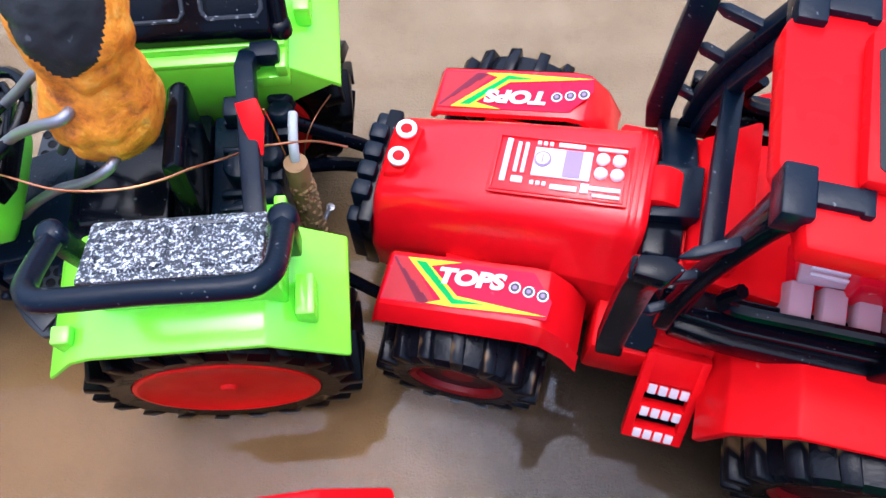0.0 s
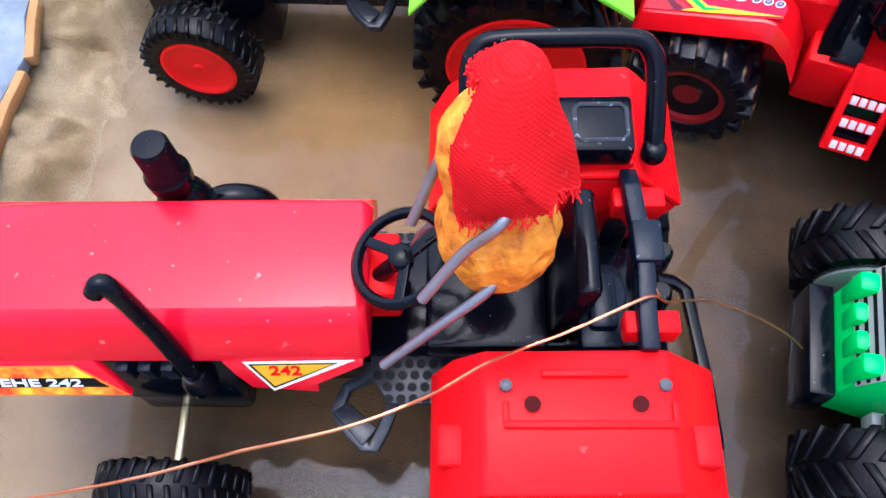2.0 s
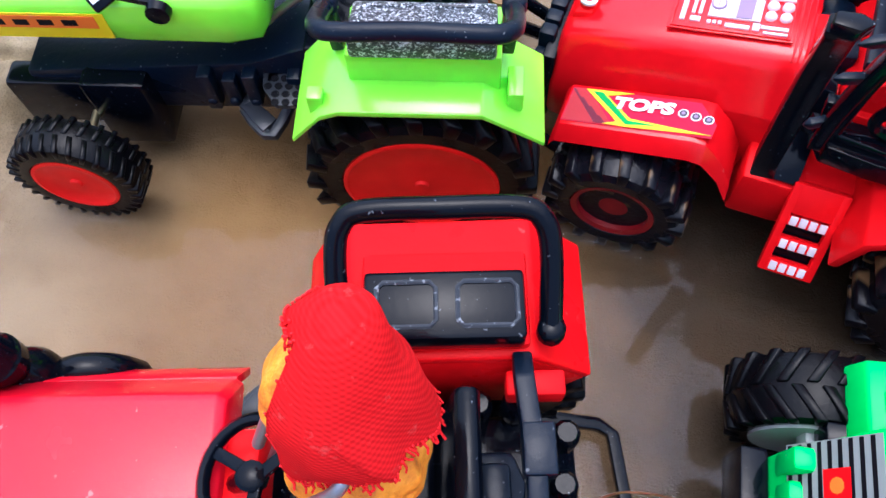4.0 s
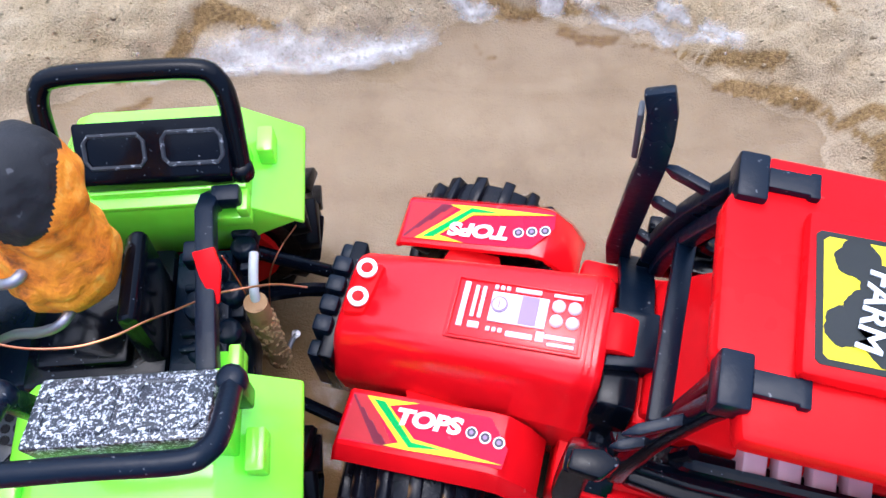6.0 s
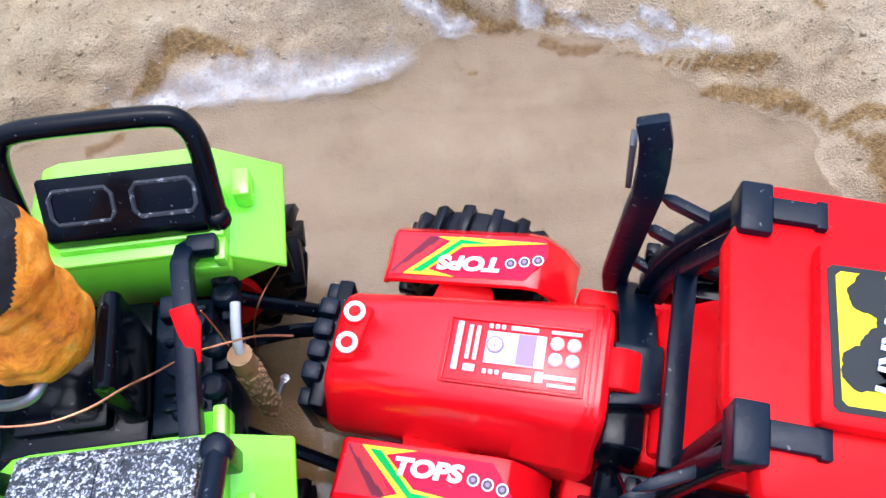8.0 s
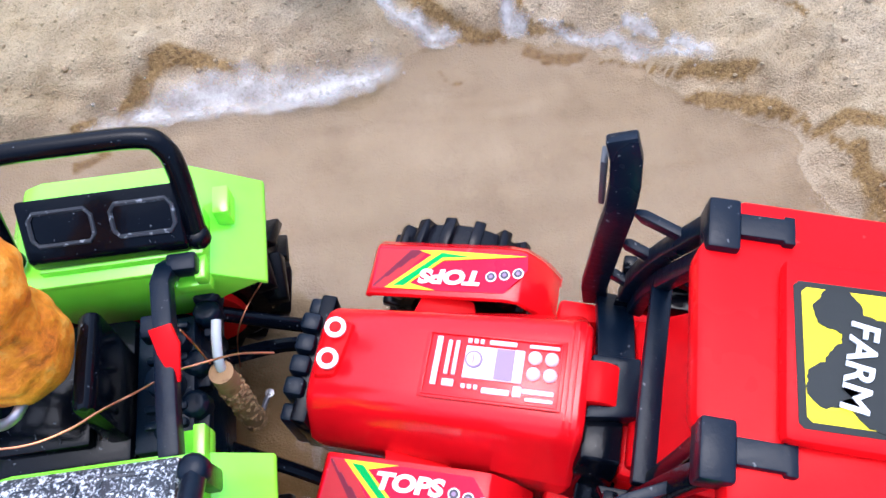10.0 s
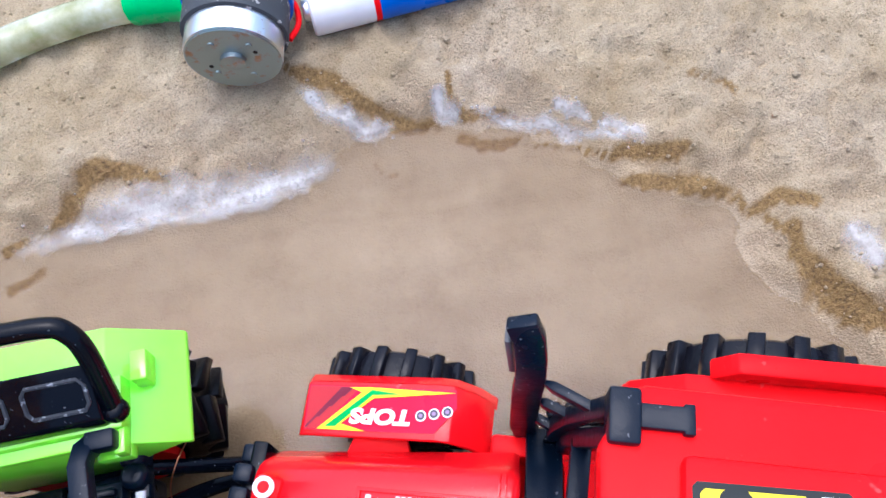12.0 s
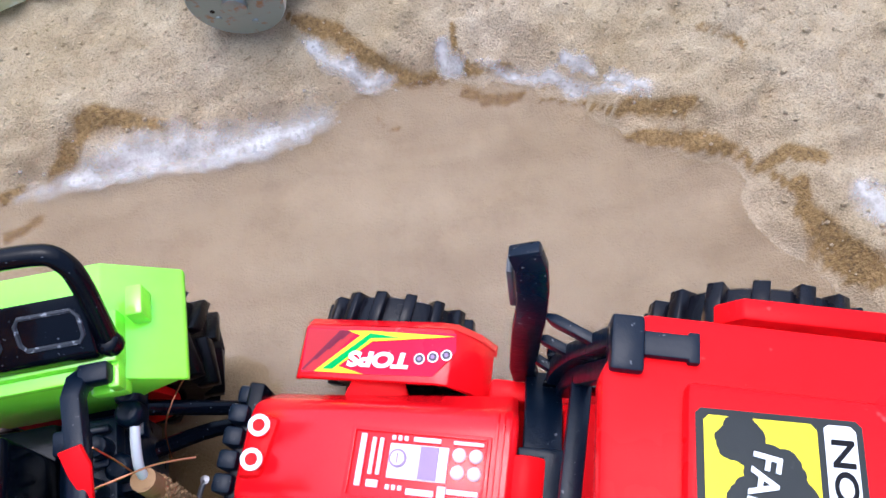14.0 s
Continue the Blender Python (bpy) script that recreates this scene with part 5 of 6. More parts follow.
        if s > 0:
            bm = bmesh.new()
            hull(bm, [[(36.0, 20.0, 66.5), (37.0, 20.0, 66.5), (37.0, 23.0, 66.5), (36.0, 23.0, 66.5)], [(34.9, 21.6, 75.5), (35.9, 21.6, 75.5), (35.9, 24.6, 75.5), (34.9, 24.6, 75.5)]])
            part("mirror_glass", bm, DULLSCREW, a, "dull grey back of a small mirror", 0.3)
        for a3, b3 in (((40.6, 18.8, 68.3), (48.8, 14.9, 69.2)), ((40.6, 18.4, 59.2), (46.2, 16.2, 59)), ((40.6, 19.0, 46.5), (44.4, 17.0, 47))):
            bm = bmesh.new()
            a3, b3 = put([a3])[0], put([b3])[0]
            mid = tuple((p * 0.75 + q * 0.25) for p, q in zip(a3, b3))
            bar(bm, [a3, mid, b3], 1.5, 1.9)
            for v in bm.verts[:4]:
                v.co = v.co.lerp(Vector(a3), 0.75)
            part("rung", bm, BLACKDUSTY, a, "", 0.25)
        bm = bmesh.new()
        bar(bm, glide(put([(51, 14.2, 76), (49.4, 14.6, 71), (46.6, 15.9, 60.5), (45.0, 17.0, 49), (44.9, 17.6, 40)]), 5), 2.6, 3.0, (0, 1, 0))
        part("pillar", bm, skin, t, "", 0.4)
        bm = bmesh.new()
        bar(bm, glide(put([(51.6, 9.8, 76), (50.2, 11.4, 68), (48.0, 13.4, 57), (47.0, 15.0, 48), (46.8, 15.7, 39.5)]), 5), 2.6, 3.0, (0, 1, 0))
        part("pillar", bm, skin, t, "", 0.4)
        bm = bmesh.new()
        drop = 0 if s > 0 else 9
        bar(bm, put([(43.4, 18.6, 36 - drop), (43.6, 11, 41 - drop), (43.8, 3.0, 44 - drop)]), 6.4, 2.2)
        part("windscreen_foot", bm, skin, t, "", 0.4)
        bm = bmesh.new()
        bar(bm, put([(80, 18.4, 40), (84, 17.6, 56), (92, 16.5, 75)]), 3.2, 5.4, (1, 0, 0))
        part("rear_pillar", bm, BLACK, t, "", 0.5)
    bm = bmesh.new()
    slab(bm, [(39.7, 3.8), (47.7, 4.2), (47.9, -5.6), (39.6, -7.0), (39.8, -4.9), (43.5, -4.3), (43.7, 2.3), (39.9, 1.9)], "z", 38.5, 46)
    part("windscreen_base", bm, BLACKDUSTY, t, "", 0.4)
    bm = bmesh.new()
    hull(bm, [[(37, -17, 22), (46, -19, 22), (46, -12, 22), (37, -11, 22)], [(39.6, -13, 44), (46, -13, 44), (46, -6, 44), (39.6, -6.4, 44)]])
    part("windscreen_leg", bm, BLACK, t, "", 0.6)
    bm = bmesh.new()
    bar(bm, [(48.2, 13.6, 56.2), (47.4, -3, 57.4), (46.9, -18.6, 58.4)], 3.2, 2.2)
    part("windscreen_bar", bm, BLACKDUSTY, t, "", 0.4)
    for s in (-1, 1):
        bm = bmesh.new()
        bar(bm, [(44, 19.5 * s, 50), (44.5, 20 * s, 45), (48, 21 * s, 42.5), (56, 21.5 * s, 42), (92, 21.5 * s, 42.5), (122, 21.5 * s, 44)], 2.4, 2.6, (0, 1, 0))
        slab(bm, [(43, 16 * s), (47, 23.5 * s), (56, 24.5 * s), (125, 24.5 * s), (125, 16 * s)], "z", 36, 41.2)
        f = part("side_frame", bm, BLACK, t, "black side window frame", 0.5)
        bm = bmesh.new()
        tube(bm, [(54, 19.5 * s, 52), (52.5, 19.5 * s, 47), (56, 19.5 * s, 44), (70, 19.5 * s, 44.5), (120, 19.5 * s, 47)], 1.2, 8, 5)
        part("inner_rail", bm, BLACK, f)
    return t


loader()


# ---- red tractor with a numbered bonnet ----
AMBER = plastic("amber decal", (0.75, 0.42, 0.01), 0.35, 0.12)
FLAME, flame_nt, flame_b = nodes_of("flame printed decal")
flame_b.inputs["Roughness"].default_value = 0.35
flame_nt.links.new(ramp(flame_nt, noise_at(flame_nt, 170, 3).outputs[0], [(0.38, (0.75, 0.05, 0.01)), (0.5, (0.9, 0.3, 0.01)), (0.62, (0.9, 0.68, 0.02))]).outputs[0], flame_b.inputs["Base Color"])

def red_tractor():
    t = thing("toy_tractor", -20.5, -21.3, 0, 7.5, "red plastic toy tractor with yellow number stickers, standing in the water", "toy tractor", "toy tractors in the pool")
    # local: rear axle at the origin, nose towards -x
    for s in (-1, 1):
        bm = bmesh.new()
        yi, yo, dx = (16.5 if s < 0 else 15.0) * s, 39 * s, 0 if s < 0 else -1.1
        prof = [(-25 + dx, 38), (-21 + dx, 47), (-16 + dx, 51.5), (13 + dx, 52), (23 + dx, 41)]
        slab(bm, prof + [(21.6 + dx, 40), (12.4 + dx, 50.3), (-15.4 + dx, 49.8), (-19.6 + dx, 46), (-23.4 + dx, 38)], "y", yi, yo)
        slab(bm, [(-19 + dx, 45), (-14 + dx, 50), (13 + dx, 50), (22 + dx, 40), (14 + dx, 26), (-12 + dx, 26)], "y", yi, yi + 1.6 * s)
        part("mudguard", bm, RED, t, "", 0.9)
        bm = bmesh.new()
        box(bm, (7, 9.5 if s > 0 else -13.5, 46), (16, 13.5 if s > 0 else -9.5, 51))
        part("bracket", bm, RED, t, "", 0.6)
        wheel(t, "rear_wheel", dx, 24 * s, 22, 25, 16, 15.5, s, 20, RUBBER, RIMRED, 2.4, "flat", 0, 2.4, 0.7)
        wheel(t, "front_wheel", -76, -33.5 if s < 0 else 19.5, 13.5, 14.8, 9.5, 9.2, s, 30, RUBBER, RIMRED, 1.8, "flat", 0, 0.45, 0.3)
    # details pressed on the bare mudguard
    for x0, x1, y, z in ((-7, 6.5, -20.5, 52.0), (-13, 13.5, -28.5, 52.0)):
        bm = bmesh.new()
        box(bm, (x0, y - 0.6, z - 0.6), (x1, y + 0.6, z + 0.7))
        part("pressed_rib", bm, RED, t, "", 0.3)
    for x in (-12.6, 13.1):
        bm = bmesh.new()
        box(bm, (x - 0.5, -28.5, 51.6), (x + 0.5, -25.0, 52.6))
        part("pressed_rib", bm, RED, t, "", 0.2)
    # flat discs whose dark red paints the shade inside the screw holes
    for x in (-8.5, 8):
        bm = bmesh.new()
        lathe(bm, [(1.3, 52.0), (1.3, 52.25), (0, 52.25)], (x, -25.3, 0), "z", 14)
        part("screw_hole", bm, HOLLOW, t, "dark screw hole")
    for x in (-12.5, 12):
        bm = bmesh.new()
        lathe(bm, [(1.1, 51.5), (1.0, 52.6), (0.5, 52.9), (0, 52.9)], (x, -22.4, 0), "z", 9)
        part("screw", bm, DULLSCREW, t, "dull grey screw")
    for x in (-21.0, 18.6):
        bm = bmesh.new()
        box(bm, (x - 2.2, -34, 44.5), (x + 2.0, -27.5, 48.4))
        part("lamp_block", bm, RED, t, "", 0.6)
    # locker and rail on the far mudguard
    bm = bmesh.new()
    box(bm, (-15, 16.5, 50), (11, 32.5, 53.5))
    part("locker_base", bm, RED, t, "", 0.8)
    side_box(t, -14.0, 10, 16, 26.5, 53.5, 58.8, 60, BLACK, "dusty black locker with two raised frames")
    guard_rail(t, -18, 14, 18.5, 33.5, 54, 66, BLACK, 1.8)
    # chassis
    bm = bmesh.new()
    slab(bm, [(-96, 12), (-96, 24), (-40, 28), (-30, 34), (12, 34), (20, 26), (20, 16), (-20, 13)], "y", -10, 10)
    part("chassis", bm, BLACK, t, "", 0.8)
    bm = bmesh.new()
    cyl(bm, (0, -20, 22), (0, 20, 22), 4.2, None, 14)
    part("rear_axle", bm, BLACK, t)
    bm = bmesh.new()
    cyl(bm, (-76, -31, 13.5), (-76, 20, 13.5), 0.95, None, 10)
    part("front_axle", bm, BRASS, t, "thin brassy axle")
    bm = bmesh.new()
    box(bm, (-26, -12, 33), (-4, 12, 39))
    part("seat_base", bm, BLACK, t, "", 1.5)
    bm = bmesh.new()
    slab(bm, [(-5, 34), (0, 34), (3, 57), (1.5, 58.5), (-1, 57.5)], "y", -9.5, 9.5)
    part("seat_back", bm, BLACK, t, "", 1.2)
    bm = bmesh.new()
    slab(bm, [(1, -13), (8, -13), (10, -2), (8, 3), (1, 3)], "z", 30, 42)
    box(bm, (2.5, -10, 41), (7.5, 1, 44))
    part("gear_case", bm, BLACKDUSTY, t, "", 1.0)
    for x, y in ((3, 11), (16, -2), (9, 11), (17, 6)):
        bm = bmesh.new()
        lathe(bm, [(0, 0), (2.3, 0.2), (2.3, 6), (1.6, 7), (0, 7)], (x, y, 34), "z", 10)
        part("hydraulic_knob", bm, BLACK, t)
    bm = bmesh.new()
    bar(bm, [(9.5, 15, 52), (9.5, 11, 54), (10, 6, 53.5), (10.5, 0, 54), (10.5, -5, 53), (10.2, -10, 52.5), (10.2, -17, 52)], 3.0, 3.4)
    box(bm, (8.6, -3, 51.5), (13.4, 4.5, 56))
    part("cross_bar", bm, BLACKDUSTY, t, "black bar across the back of the seat", 0.5)
    # hitch frame lying behind
    bm = bmesh.new()
    bar(bm, [(12, 16.5, 9), (28, 15, 5), (31, 13, 4.5), (33, -10, 4), (33.4, -22, 4), (28, -26, 5), (12, -22, 9)], 2.6, 2.6)
    h = part("hitch_frame", bm, BLACK, t, "black drawn hitch frame", 0.4)
    # bonnet
    bm = bmesh.new()
    secs = []
    for x, w, zt in ((-35, 0, 51.3), (-36.5, 0.8, 52.2), (-60, 1, 52.2), (-90, 1, 52), (-108, 0.6, 51), (-112, -0.5, 49.5)):
        secs.append([(x, s * (w + k) , z if z else zt - dz) for s, k, z, dz in ((-1, 14.0, 42.4, 0), (-1, 14.7, 43.1, 0), (-1, 11.2, 0, 2.2), (-1, 10.0, 0, 0.9), (-1, 8.4, 0, 0.1), (1, 8.6, 0, -0.2), (1, 9.8, 0, 0.3), (1, 10.6, 0, 1.8), (1, 14.7, 43.1, 0), (1, 14.0, 42.4, 0))])
    hull(bm, secs)
    part("bonnet", bm, RED2, t, "", 0.4, 24)
    bm = bmesh.new()
    pm = M3((0, -17.06, 40.6), (1, 0, 0), (0, 0.459, 0.888))
    decal(bm, pm, [(-36.2, 2.9), (-60.5, 2.9), (-58.5, -0.5), (-56, -3.6), (-44.5, -4.6), (-44.5, -2.8), (-36.2, 1.8)], 1.5, -1.5)
    part("side_panel", bm, RED2, t, "", 0.25)
    bm = bmesh.new()
    decal(bm, pm, [(-82.6, 2.9), (-112, 2.9), (-112, -5.7), (-78, -5.6)], 1.5, -1.5)
    part("side_panel", bm, RED2, t, "", 0.25)
    bm = bmesh.new()
    decal(bm, M3((0, 17.06, 40.6), (-1, 0, 0), (0, -0.459, 0.888)), [(36.2, 2.9), (112, 2.9), (112, -5.7), (36.2, -5.6)], 1.5, -1.5)
    part("side_panel", bm, RED2, t, "", 0.25)
    bm = bmesh.new()
    hull(bm, [[(x, -11.5, 42.3), (x, -16.5, 34), (x, -18.2, 27), (x, -10, 26)] for x in (-82, -59.5)])
    box(bm, (-84, -16, 12), (-62, -10, 30))
    part("engine_side", bm, BLACK, t, "", 1.4)
    for k in range(4):
        bm = bmesh.new()
        box(bm, (-80 + 4 * k, -16.6, 35.2), (-77.6 + 4 * k, -12, 40.5))
        part("engine_fin", bm, BLACKDUSTY, t, "", 0.4)
    # stickers
    pm = M3((-47, -17.06, 40.6), (1, 0, 0), (0, 0.459, 0.888))
    bm = bmesh.new()
    decal(bm, pm, [(-9.8, 2.8), (9.4, 3.2), (-5.3, -4.2)], 0.12)
    s = part("number_sticker", bm, WHITE, t, "yellow triangular number sticker with a white edge")
    bm = bmesh.new()
    decal(bm, pm, [(-8.9, 2.35), (6.6, 2.7), (-5.2, -3.5)], 0.12, 0.06)
    part("sticker_outline", bm, INK, s)
    bm = bmesh.new()
    decal(bm, pm, [(-8.2, 2.1), (5.6, 2.4), (-5.0, -2.9)], 0.12, 0.12)
    part("sticker_field", bm, AMBER, s)
    lettering("number", "242", 3.0, pm @ Matrix.Translation((-2.6, 0.9, 0.32)) @ Matrix.Diagonal((1.25, 1, 1, 1)), RED, s)
    pm = M3((-90, -17.06, 40.6), (1, 0, 0), (0, 0.459, 0.888))
    bm = bmesh.new()
    decal(bm, pm, [(-20, -5.5), (-20, 1.6), (3.8, 2.0), (11.6, -5.3)], 0.12)
    s = part("model_sticker", bm, ORANGE, t, "orange and yellow model sticker with a black band")
    bm = bmesh.new()
    decal(bm, pm, [(-19.6, -5.2), (-19.6, 1.3), (3.5, 1.7), (10.8, -5.0)], 0.1, 0.08)
    part("sticker_field", bm, FLAME, s)
    bm = bmesh.new()
    decal(bm, pm, [(-19.6, -3.3), (8.6, -3.1), (6.4, -0.9), (-19.6, -1.1)], 0.1, 0.14)
    part("sticker_band", bm, INK, s)
    lettering("model_number", "EHE 242", 2.5, pm @ Matrix.Translation((-3.2, -2.1, 0.3)) @ Matrix.Diagonal((1.7, 1, 1, 1)), WHITE, s)
    # exhaust bent pipe and air cleaner
    bm = bmesh.new()
    tube(bm, [(-66.4, -16.6, 34), (-66.7, -16.2, 42), (-68.2, -14.0, 54), (-70.2, -12.2, 65), (-71.8, -11.6, 67.5), (-73.2, -12.6, 66)], 1.6, 10, 5)
    lathe(bm, [(3.2, -1), (3.0, 2), (2.0, 4), (0, 4)], (-66.4, -16.6, 35), "z", 14)
    part("exhaust_pipe", bm, BLACK, t, "bent black exhaust pipe", 0, 50)
    bm = bmesh.new()
    lathe(bm, [(0, 28), (5.4, 28), (5.6, 30), (5.6, 40), (4.6, 43), (2.8, 45), (2.8, 47.5), (4.2, 48.4), (4.3, 51), (3.5, 52), (3.4, 59.4), (2.9, 60.2), (0, 60.4)], (-72.4, 17.2, 0), "z", 24)
    part("air_cleaner", bm, BLACK, t, "black stacked air cleaner", 0, 40)
    bm = bmesh.new()
    tube(bm, [(-70, 18, 36), (-65, 19, 38), (-60, 19.5, 36), (-58, 20, 30)], 3.0, 10, 4)
    part("air_pipe", bm, BLACK, t, "", 0, 50)
    bm = bmesh.new()
    box(bm, (-37, -6, 38), (-30, 6, 49))
    part("dashboard", bm, RED, t, "", 1.0)
    steering(t, (-29, -2.5, 56.5), 8.1, -20, BLACK, (-34, -2, 47), 0)
    footplate(t, -37, -17, -19.2, -8, 28.5, PLATE, (-37, -19.2, 19))
    footplate(t, -36, -22, 5, 16, 28.5, PLATE, (-37, 13.8, 19), -1)
    return t


red_tractor()


# ---- mint green tractor ----
def mint_tractor():
    t = thing("toy_tractor", 36, -20, 0, -3, "mint green plastic toy tractor with a white striped bonnet", "toy tractor", "toy tractors in the pool")
    # local: nose at x = 0, body towards +x
    bm = bmesh.new()
    box(bm, (-8.5, -11.5, 12), (-3.5, 11.5, 24))
    part("bumper", bm, BLACK, t, "black bumper block", 0.7)
    bm = bmesh.new()
    hull(bm, [[(-4, -10.5, 14), (-4, 10.5, 14), (-3, 10.5, 29), (-3, -10.5, 29)], [(6, -12, 14), (6, 12, 14), (6, 12, 47), (6, -12, 47)], [(60, -13, 16), (60, 13, 16), (60, 13, 50), (60, -13, 50)]])
    part("bonnet", bm, TEAL, t, "", 0.9)
    for y in (-8.0, -2.8, 2.8, 8.0):
        bm = bmesh.new()
        tall = 0.0 if abs(y) < 5 else 2.5
        box(bm, (-3.6, y - 2.1, 26), (2.5, y + 2.1, 33 + tall))
        part("lamp_block", bm, TEAL, t, "", 1.1)
    pm = M3((1.4, 0, 38.05), (0, -1, 0), (0.45, 0, 0.9))
    bm = bmesh.new()
    decal(bm, pm, rect(-11, 11, -9, 9.5), 0.12)
    g = part("grille_sticker", bm, GRATE, t, "grey grille sticker with thin dark lines")
    for k in range(9):
        bm = bmesh.new()
        decal(bm, pm, [(-10.8, -8.6 + 2 * k), (10.8, -8.6 + 2 * k), (10.8, -7.8 + 2 * k), (-10.8, -7.8 + 2 * k)], 0.1, 0.08)
        part("grille_line", bm, INK, g)
    bm = bmesh.new()
    decal(bm, pm, rect(-6.3, 6.0, -1.5, 3.6), 0.12, 0.16)
    part("badge", bm, RED, g, "red and orange badge")
    bm = bmesh.new()
    for k in range(3):
        decal(bm, pm, disc(-3.6 + 3.6 * k, 1.1, 1.35, 10), 0.1, 0.26)
    part("lettering", bm, ORANGE, g)
    pm = M3((34, 0, 48.7), (1, 0, 0.055), (0, 1, 0))
    bm = bmesh.new()
    decal(bm, pm, rect(-25, 26, -10.2, 10.2), 0.12)
    s = part("bonnet_sticker", bm, WHITE, t, "white bonnet sticker with pink stripes and a dark line")
    bm = bmesh.new()
    decal(bm, pm, rect(-25, 26, -0.9, 0.9), 0.1, 0.08)
    part("sticker_line", bm, INK, s)
    for y in (7.0, 4.6, -4.6, -7.0):
        bm = bmesh.new()
        decal(bm, pm, rect(-16, 22, y - 0.5, y + 0.5), 0.1, 0.08)
        part("sticker_stripe", bm, PINK, s)
    for y in (8.8, -8.8):
        bm = bmesh.new()
        decal(bm, pm, rect(-21, -18.5, y - 1.2, y + 1.2), 0.1, 0.08)
        part("sticker_mark", bm, INK, s)
    for s in (-1, 1):
        wheel(t, "front_wheel", 6.8, 23.4 * s, 14, 15.2, 13.5, 9.5, s, 18, RUBBER, GREY, 2, "spoke", 0, 0.9, 0.8)
        bm = bmesh.new()
        lathe(bm, [(10.5, -0.6), (10.5, 0.6), (3, 1.2), (0, 1.2)], (6.8, 16.9 * s, 14), "y", 26)
        part("inner_disc", bm, GREY, t)
        bm = bmesh.new()
        box(bm, (4, 12 if s > 0 else -18, 16), (9, 18 if s > 0 else -12, 21))
        part("axle_stub", bm, GREY, t, "", 0.5)
        bm = bmesh.new()
        prof = [(8, 28), (10, 33), (18, 34.5), (24, 30), (26, 22)]
        slab(bm, prof + [(24.4, 22), (22.6, 29), (17.6, 33), (11, 31.6), (9.6, 28)], "y", 13 * s, 27.6 * s)
        slab(bm, [(12, 33), (15, 36), (17, 36), (18, 34)], "y", 17.5 * s, 22.5 * s)
        part("front_mudguard", bm, TEAL, t, "", 0.7)
        bm = bmesh.new()
        slab(bm, [(5, 22), (5, 28), (40, 30), (60, 38), (60, 30), (40, 24)], "y", 13 * s, 17 * s)
        cyl(bm, (22, 17 * s, 28), (40, 18 * s, 42), 1.8, None, 8)
        part("frame_rail", bm, BLACK, t, "", 0.5)
        wheel(t, "rear_wheel", 80, 27 * s, 22, 25, 18, 15, s, 20, RUBBER, GREY, 3, "spoke", 0, 2.2, 0.7)
        bm = bmesh.new()
        slab(bm, [(29, 28), (31, 37), (46, 39), (52, 33), (52, 28)], "y", 14 * s, 26.5 * s)
        step = part("step_box", bm, TEAL, t, "", 0.9)
        # dark block that colours in the shade of a slot
        bm = bmesh.new()
        for v in box(bm, (35, 18.5 if s > 0 else -20.5, 37.2), (42, 20.5 if s > 0 else -18.5, 39.4)):
            v.co.z += 0.13 * (v.co.x - 38.5)
        part("slot", bm, INK, step, "dark slot")
    bm = bmesh.new()
    box(bm, (0, -10, 10), (80, 10, 18))
    part("chassis", bm, BLACK, t, "", 0.8)
    return t


mint_tractor()


# ---- peanut drivers ----
def peanut(name, base, top, r, label, hair, arms, seed):
    """A doll made of a whole peanut with wire limbs: one plain mesh."""
    bm = bmesh.new()
    base, top = Vector(base), Vector(top)
    d = (top - base)
    L = d.length
    d.normalize()
    u = Vector((1, 0, 0)) - d * d.x
    u.normalize()
    v = d.cross(u)
    N, S = 90, 96
    rings = []
    for i in range(N + 1):
        k = i / N
        ends = (1 - abs(2 * k - 1) ** 4.0) ** 0.5
        w = r * ends * (1.02 - 0.20 * math.exp(-((k - 0.52) / 0.13) ** 2) + 0.05 * math.sin(6 * k))
        ring = []
        for j in range(S):
            a = 2 * math.pi * j / S
            p = base + d * (L * k) + (u * math.cos(a) + v * math.sin(a)) * max(w, 0.02)
            q = p * 0.24
            net = abs(noise.noise((q.x, q.y, q.z + seed))) * 1.5 + 0.35 * math.sin(9 * a + 1.2 * math.sin(7 * k + seed)) * ends
            p = p + (u * math.cos(a) + v * math.sin(a)) * (0.75 * net * ends)
            ring.append(p)
        rings.append(ring)
    hull(bm, rings)
    bm.faces.ensure_lookup_table()
    for f in bm.faces:
        c = f.calc_center_median()
        k = (c - base).dot(d) / L
        out = (c - base - d * (L * k)) / r
        side = out.dot(u)
        edge = hair[0] + 0.09 * noise.noise((c * 0.22) + Vector((seed, 0, 0))) + hair[1] * out.dot(Vector(hair[2])) + 0.3 * side * side
        f.material_index = 1 if hair[0] < 1.5 and k > edge else 0
    n0 = len(bm.faces)
    for arm in arms:
        tube(bm, arm, 0.88, 8, 6)
    bm.faces.ensure_lookup_table()
    for f in bm.faces[n0:]:
        f.material_index = 2
    ob = lone(name, bm, [SHELL, HAIR, WIRE], label, "doll", 0, 70)
    return tagged(ob, label, "doll", "peanut dolls driving the tractors")


